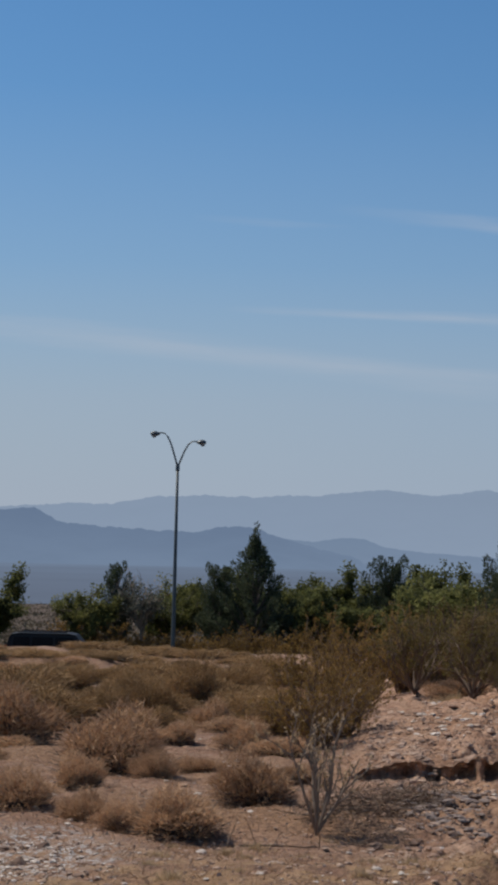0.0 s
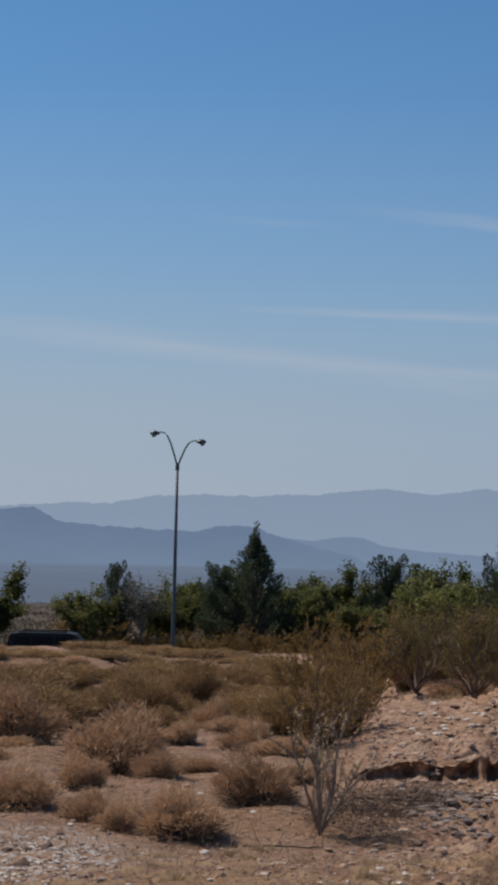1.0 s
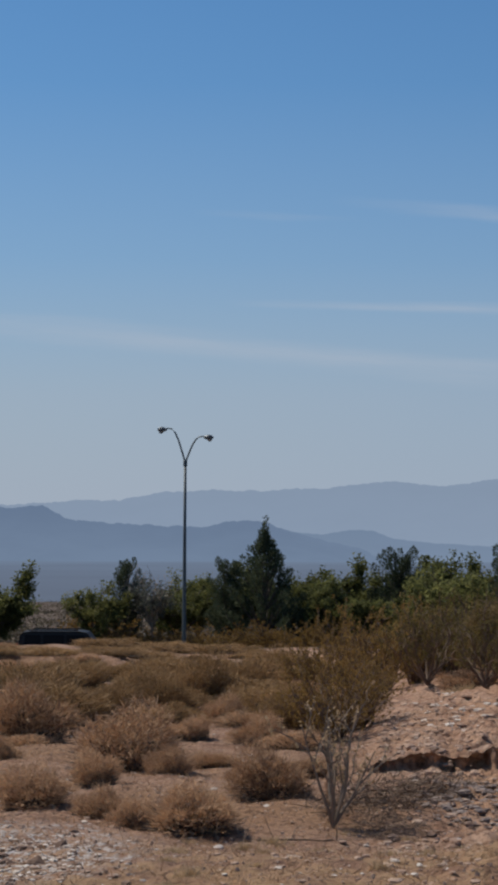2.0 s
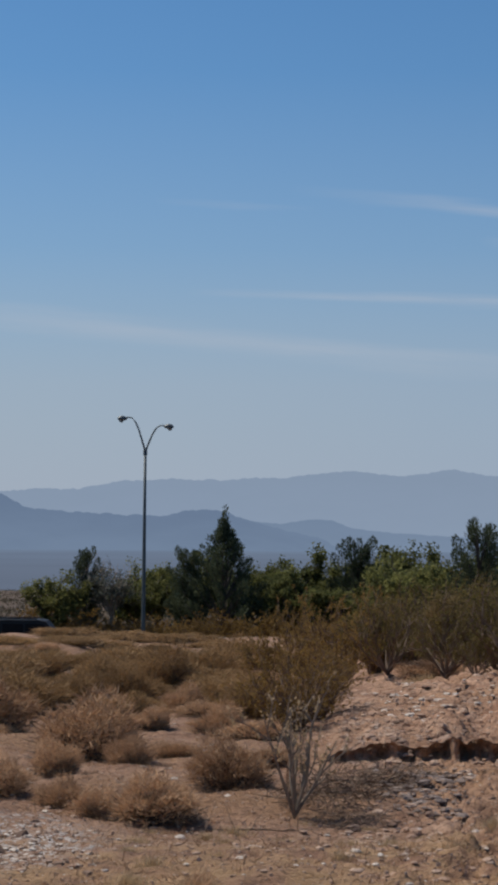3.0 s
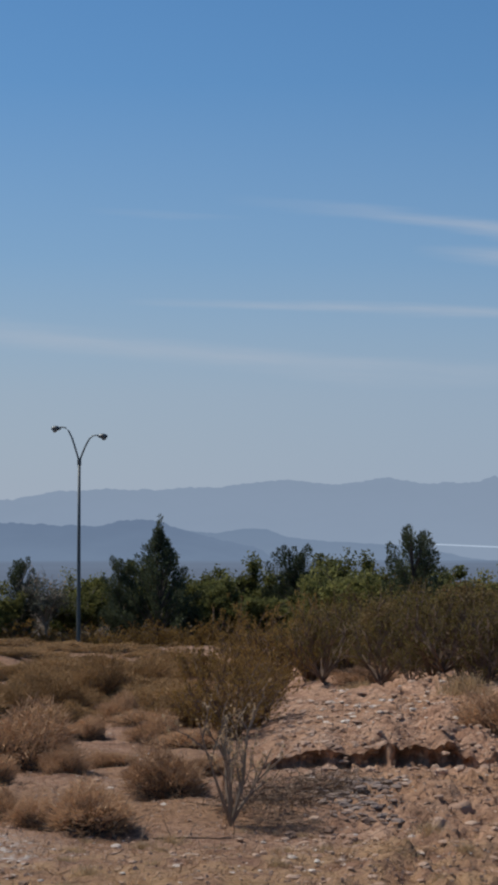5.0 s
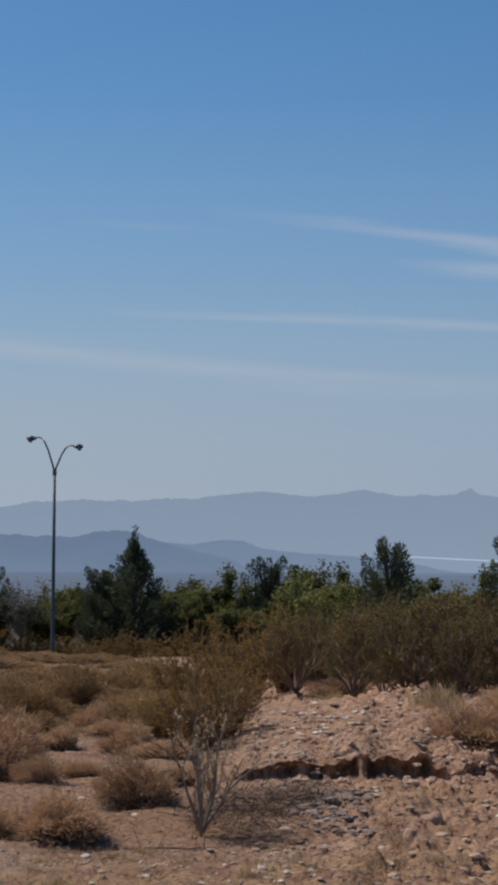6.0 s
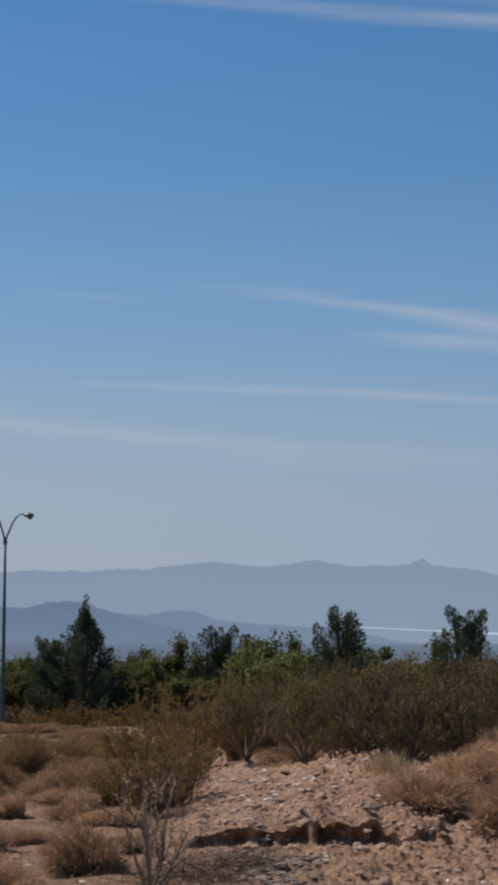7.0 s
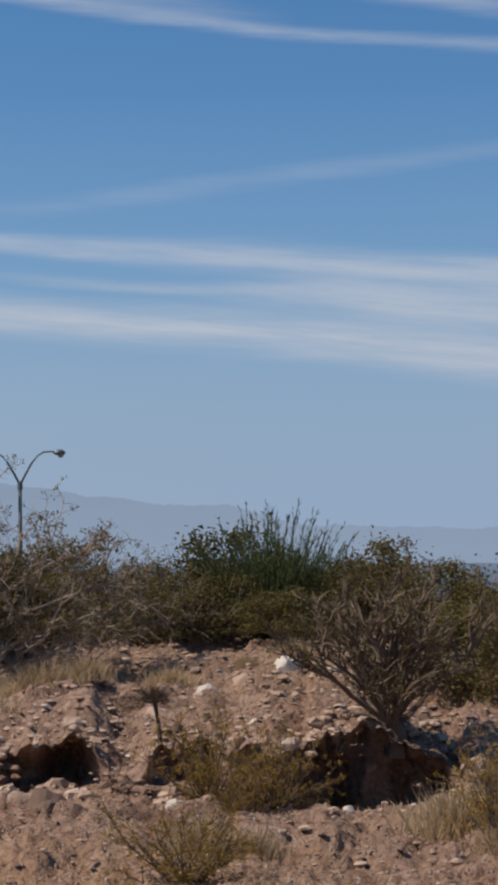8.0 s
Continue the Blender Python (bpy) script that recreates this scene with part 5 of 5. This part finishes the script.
put_all([boulder(15, STONE_PALE, "pale stone lying on the soil")],
        ((34.5, 28.2, 0.55, 0.5), (36.8, 30.3, 0.6, 0.45), (30.9, 24.4, 0.28, 0.22), (33.6, 20.6, 0.24, 0.2), (-1.1, 19.2, 0.16, 0.12), (7.4, 20.0, 0.2, 0.14), (8.3, 19.6, 0.22, 0.14), (38.0, 29.6, 0.3, 0.22), (28.0, 25.6, 0.24, 0.2), (38.6, 20.4, 0.2, 0.16), (0.3, 22.0, 0.16, 0.1), (4.6, 26.0, 0.2, 0.1), (35.9, 24.4, 0.26, 0.18)), 1.0, 0.7, 0.03)
put_all([boulder(21, STONE_DARK, "dark reddish stone on the gravel")],
        ((7.0, 21.4, 0.16, 0.16), (8.6, 18.8, 0.18, 0.15), (5.0, 19.0, 0.16, 0.13), (30.0, 21.0, 0.72, 0.62), (30.9, 20.3, 0.3, 0.25), (34.8, 20.2, 0.3, 0.2), (-5.6, 18.8, 0.2, 0.16), (-6.3, 18.0, 0.22, 0.18)), 1.0, 0.7, 0.03)


def snag():
    """A short dead stalk with a tangled head of twigs."""
    rng = random.Random(77)
    ob = thing("dead_stalk", "dark dead stalk with a tangled twig head", "plant")
    V, F = [], []
    pts = [Vector((0.03, 0, -0.05)), Vector((0.02, 0, 0.2)), Vector((-0.02, 0, 0.42)), Vector((-0.05, 0, 0.56))]
    tube(V, F, pts, (0.032, 0.026, 0.026, 0.03), 6)
    part("stalk", V, F, BARK_DARK, ob)
    V, F = [], []
    for _ in range(900):
        d = fan(rng, 1.5)
        strip(V, F, pts[-1] + Vector((rng.gauss(0, 0.06), rng.gauss(0, 0.06), rng.gauss(0.01, 0.03))), d, rng.uniform(0.06, 0.27), 0.008, 0.2, rng)
    part("twig_head", V, F, DEAD, ob)
    put(ob, 33.11, 24.1, 1, 1, 0, own=True)


def fallen_branch(seed, az, r, length, turn):
    """A dead branch with side twigs, lying on the soil."""
    rng = random.Random(seed)
    ob = thing("fallen_branch", "dead crooked branch lying on the soil", "branch")
    V, F = [], []
    pts = wander(Vector((-length / 2, 0, 0.05)), Vector((1, 0, 0.02)), length, 7, 0.12, rng)
    pts = [Vector((p.x, p.y, 0.02 + 0.3 * abs(p.z))) for p in pts]
    tube(V, F, pts, (0.015, 0.013, 0.012, 0.01, 0.008, 0.006, 0.004, 0.002), 5)
    part("stem", V, F, BARK_BROWN, ob)
    for _ in range(7):
        V, F = [], []
        q = wander(rng.choice(pts), fan(rng, 1.2) + Vector((0.8, 0, 0)), rng.uniform(0.15, 0.4), 3, 0.25, rng)
        tube(V, F, [Vector((p.x, p.y, abs(p.z))) for p in q], (0.006, 0.005, 0.004, 0.001), 4)
        part("twig", V, F, BARK_BROWN, ob)
    put(ob, az, r, 1, 1, turn, own=True)


snag()
for row in ((1, 1.2, 20.0, 1.1, 10), (2, 4.0, 22.4, 1.5, 5), (3, 4.9, 23.0, 1.3, -20), (4, 35.9, 20.9, 0.9, 60)):
    fallen_branch(*row)


# ---- street lamps ----
def curve_tube(name, pts, r0, r1, mat, parent, sides=8):
    V, F = [], []
    tube(V, F, [Vector(p) for p in pts], [r0 + (r1 - r0) * i / (len(pts) - 1) for i in range(len(pts))], sides)
    return part(name, V, F, mat, parent, smooth_faces=True)


def street_lamp(label, az, r, base_z, fork_z, reach, heads, turn):
    """A steel pole with two swan neck arms and cobra head lanterns."""
    lamp = thing("street_lamp", label, "street lamp", "street lamps")
    x, y = spot(az, r)
    lamp.matrix_basis = pose(x, y, base_z, 0, 0, turn)
    H = fork_z - base_z
    curve_tube("pole", [(0, 0, -0.1), (0, 0, H * 0.3), (0, 0, H * 0.6), (0, 0, H)], 0.115, 0.07, POLE, lamp, 10)
    V, F = box_geo(-0.2, 0.2, -0.2, 0.2, -0.1, 0.03)
    part("base_plate", V, F, POLE, lamp)
    curve_tube("collar", [(0, 0, H - 0.18), (0, 0, H - 0.17), (0, 0, H + 0.08), (0, 0, H + 0.1)], 0.11, 0.1, POLE, lamp, 10)
    for s, up in zip((-1, 1), heads):
        k = reach * s
        pts = [(0, 0, H), (0.14 * k, 0, up * 0.32), (0.30 * k, 0, up * 0.66), (0.45 * k, 0, up * 0.88), (0.6 * k, 0, up * 0.985), (0.78 * k, 0, up), (0.9 * k, 0, up * 0.98)]
        arm = curve_tube("arm", [(a, b, c if i == 0 else H + c) for i, (a, b, c) in enumerate(pts)], 0.05, 0.03, POLE, lamp, 7)
        bm = bmesh.new()
        bmesh.ops.create_uvsphere(bm, u_segments=14, v_segments=9, radius=0.5)
        for v in bm.verts:
            taper = 1 - 0.45 * max(0.0, -v.co.x * s) * 1.3
            v.co = Vector((v.co.x * 0.52, v.co.y * 0.34 * taper, (v.co.z * 0.30 if v.co.z > 0 else v.co.z * 0.22) * taper))
        me = bpy.data.meshes.new("lantern")
        bm.to_mesh(me)
        bm.free()
        me.materials.append(LAMP_HEAD)
        me.polygons.foreach_set("use_smooth", [True] * len(me.polygons))
        head = new("lantern", me)
        head.parent, head.matrix_basis = lamp, pose(1.0 * k, 0, H + up * 0.955)
        bm = bmesh.new()
        bmesh.ops.create_uvsphere(bm, u_segments=12, v_segments=6, radius=0.5)
        for v in bm.verts:
            v.co = Vector((v.co.x * 0.26 + 0.06 * s, v.co.y * 0.26, min(0.0, v.co.z) * 0.28 - 0.06))
        me = bpy.data.meshes.new("lens")
        bm.to_mesh(me)
        bm.free()
        me.materials.append(LENS)
        tagged(new("lens", me), "milky glass lens").parent = head
    return lamp


def height_at(el, r):
    return EYE + r * math.tan(radians(el))


street_lamp("tall double arm steel street lamp beside the road", -2.115, 99.0, ground_z(*spot(-2.115, 99.0)), height_at(2.12, 99), 1.16, (1.72, 1.32), 0)
street_lamp("double arm steel street lamp behind the shrubs", 28.9, 80.0, ground_z(*spot(28.9, 80.0)), height_at(1.58, 80), 1.58, (1.33, 1.33), -29)


# ---- vehicles ----
def hull(name, side, widths, mat, parent, label=""):
    """A car body from its side outline: points of (x, z) and a half width at each height band."""
    V, F = [], []
    n = len(side)
    rows = []
    for y, grow in widths:
        rows.append(len(V))
        for x, z in side:
            inset = 0.10 * max(0.0, (z - 1.0)) if grow else 0.0
            V.append((x, y * (1 - inset), z))
    for a, b in zip(rows, rows[1:]):
        for i in range(n):
            j = (i + 1) % n
            F.append((a + i, a + j, b + j, b + i))
    F.append(tuple(rows[0] + i for i in range(n)))
    F.append(tuple(rows[-1] + i for i in reversed(range(n))))
    return part(name, V, F, mat, parent, label)


def wheel(parent, x, y, r):
    V, F = [], []
    tube(V, F, [Vector((x, y - 0.12, r)), Vector((x, y - 0.1, r)), Vector((x, y + 0.1, r)), Vector((x, y + 0.12, r))], (r * 0.9, r, r, r * 0.9), 18)
    w = part("wheel", V, F, RUBBER, parent)
    V, F = [], []
    out = -0.13 if y < 0 else 0.13
    tube(V, F, [Vector((x, y + out * 0.3, r)), Vector((x, y + out, r)), Vector((x, y + out * 1.08, r))], (r * 0.62, r * 0.6, r * 0.2), 14)
    part("rim", V, F, ALLOY, w, "silver alloy rim")


def pane(parent, name, pts, mat, y):
    """A side window pane standing just proud of the body."""
    V = [(x, y, z) for x, z in pts] + [(x, y * 0.985, z) for x, z in pts]
    n = len(pts)
    F = [tuple(range(n)), tuple(range(2 * n - 1, n - 1, -1))] + [(i, (i + 1) % n, n + (i + 1) % n, n + i) for i in range(n)]
    return part(name, V, F, mat, parent)


def block(parent, name, x0, x1, y0, y1, z0, z1, mat, label=""):
    V, F = box_geo(x0, x1, y0, y1, z0, z1)
    return part(name, V, F, mat, parent, label)


def off_roader(az, y):
    car = thing("off_road_car", "black off-road car on the road", "car")
    x = y * math.tan(radians(az))
    car.matrix_basis = pose(x, y, road_z(x) + 0.06)
    side = [(-2.5, 0.45), (-2.55, 0.7), (-2.5, 1.05), (-2.42, 1.6), (-2.3, 1.82), (-1.9, 1.88), (0.4, 1.88), (0.7, 1.82), (1.25, 1.2), (2.2, 1.08), (2.5, 0.95), (2.56, 0.6), (2.5, 0.42)]
    hull("body", side, ((-0.97, 1), (-0.99, 0), (0.99, 0), (0.97, 1)), BLACK_PAINT, car)
    for s in (-1, 1):
        pane(car, "side_window", [(-2.2, 1.2), (-1.45, 1.2), (-1.45, 1.7), (-2.15, 1.7)], GLASS, 0.995 * s)
        pane(car, "side_window", [(-1.3, 1.2), (-0.35, 1.2), (-0.35, 1.7), (-1.3, 1.7)], GLASS, 0.995 * s)
        pane(car, "side_window", [(-0.22, 1.2), (0.95, 1.2), (0.55, 1.7), (-0.22, 1.7)], GLASS, 0.995 * s)
        block(car, "roof_rail", -2.0, 0.3, 0.75 * s - 0.02, 0.75 * s + 0.02, 1.9, 1.95, BLACK_PAINT)
        block(car, "headlight", 2.46, 2.57, 0.7 * s - 0.16, 0.7 * s + 0.16, 0.78, 0.95, CLEAR_LENS, "clear glass headlight")
        block(car, "tail_light", -2.58, -2.5, 0.85 * s - 0.07, 0.85 * s + 0.07, 0.9, 1.3, RED_LENS, "red tail light")
        block(car, "door_mirror", 0.9, 1.05, 1.1 * s - 0.12, 1.1 * s + 0.12, 1.2, 1.36, BLACK_PAINT)
        for wx in (-1.5, 1.6):
            wheel(car, wx, 0.86 * s, 0.38)
    block(car, "bumper", 2.5, 2.66, -0.9, 0.9, 0.42, 0.66, BLACK_PAINT)


def minibus(az, y):
    van = thing("minibus", "white minibus with dark windows on the road", "van")
    x = y * math.tan(radians(az))
    van.matrix_basis = pose(x, y, road_z(x) + 0.06)
    side = [(-2.65, 0.4), (-2.7, 0.8), (-2.68, 1.5), (-2.55, 2.1), (-2.4, 2.24), (1.0, 2.26), (1.45, 2.12), (2.25, 1.32), (2.6, 1.15), (2.72, 0.7), (2.68, 0.4)]
    hull("body", side, ((-0.92, 1), (-0.95, 0), (0.95, 0), (0.92, 1)), WHITE_PAINT, van)
    for s in (-1, 1):
        for a, b in ((-2.45, -1.55), (-1.48, -0.6), (-0.53, 0.55)):
            pane(van, "side_window", [(a, 1.42), (b, 1.42), (b, 1.98), (a + 0.05, 1.98)], GLASS, 0.955 * s)
        pane(van, "side_window", [(0.72, 1.36), (1.95, 1.36), (1.35, 1.96), (0.72, 1.96)], GLASS, 0.955 * s)
        block(van, "headlight", 2.6, 2.73, 0.68 * s - 0.17, 0.68 * s + 0.17, 0.8, 1.08, CLEAR_LENS, "clear glass headlight")
        block(van, "tail_light", -2.73, -2.66, 0.84 * s - 0.06, 0.84 * s + 0.06, 0.9, 1.5, RED_LENS, "red tail light")
        block(van, "door_mirror", 1.75, 1.92, 1.08 * s - 0.12, 1.08 * s + 0.12, 1.35, 1.6, BLACK_PAINT)
        for wx in (-1.6, 1.75):
            wheel(van, wx, 0.84 * s, 0.34)
    block(van, "bumper", 2.62, 2.8, -0.9, 0.9, 0.38, 0.62, WHITE_PAINT)


off_roader(-5.3, 93.0)
minibus(5.6, 93.0)
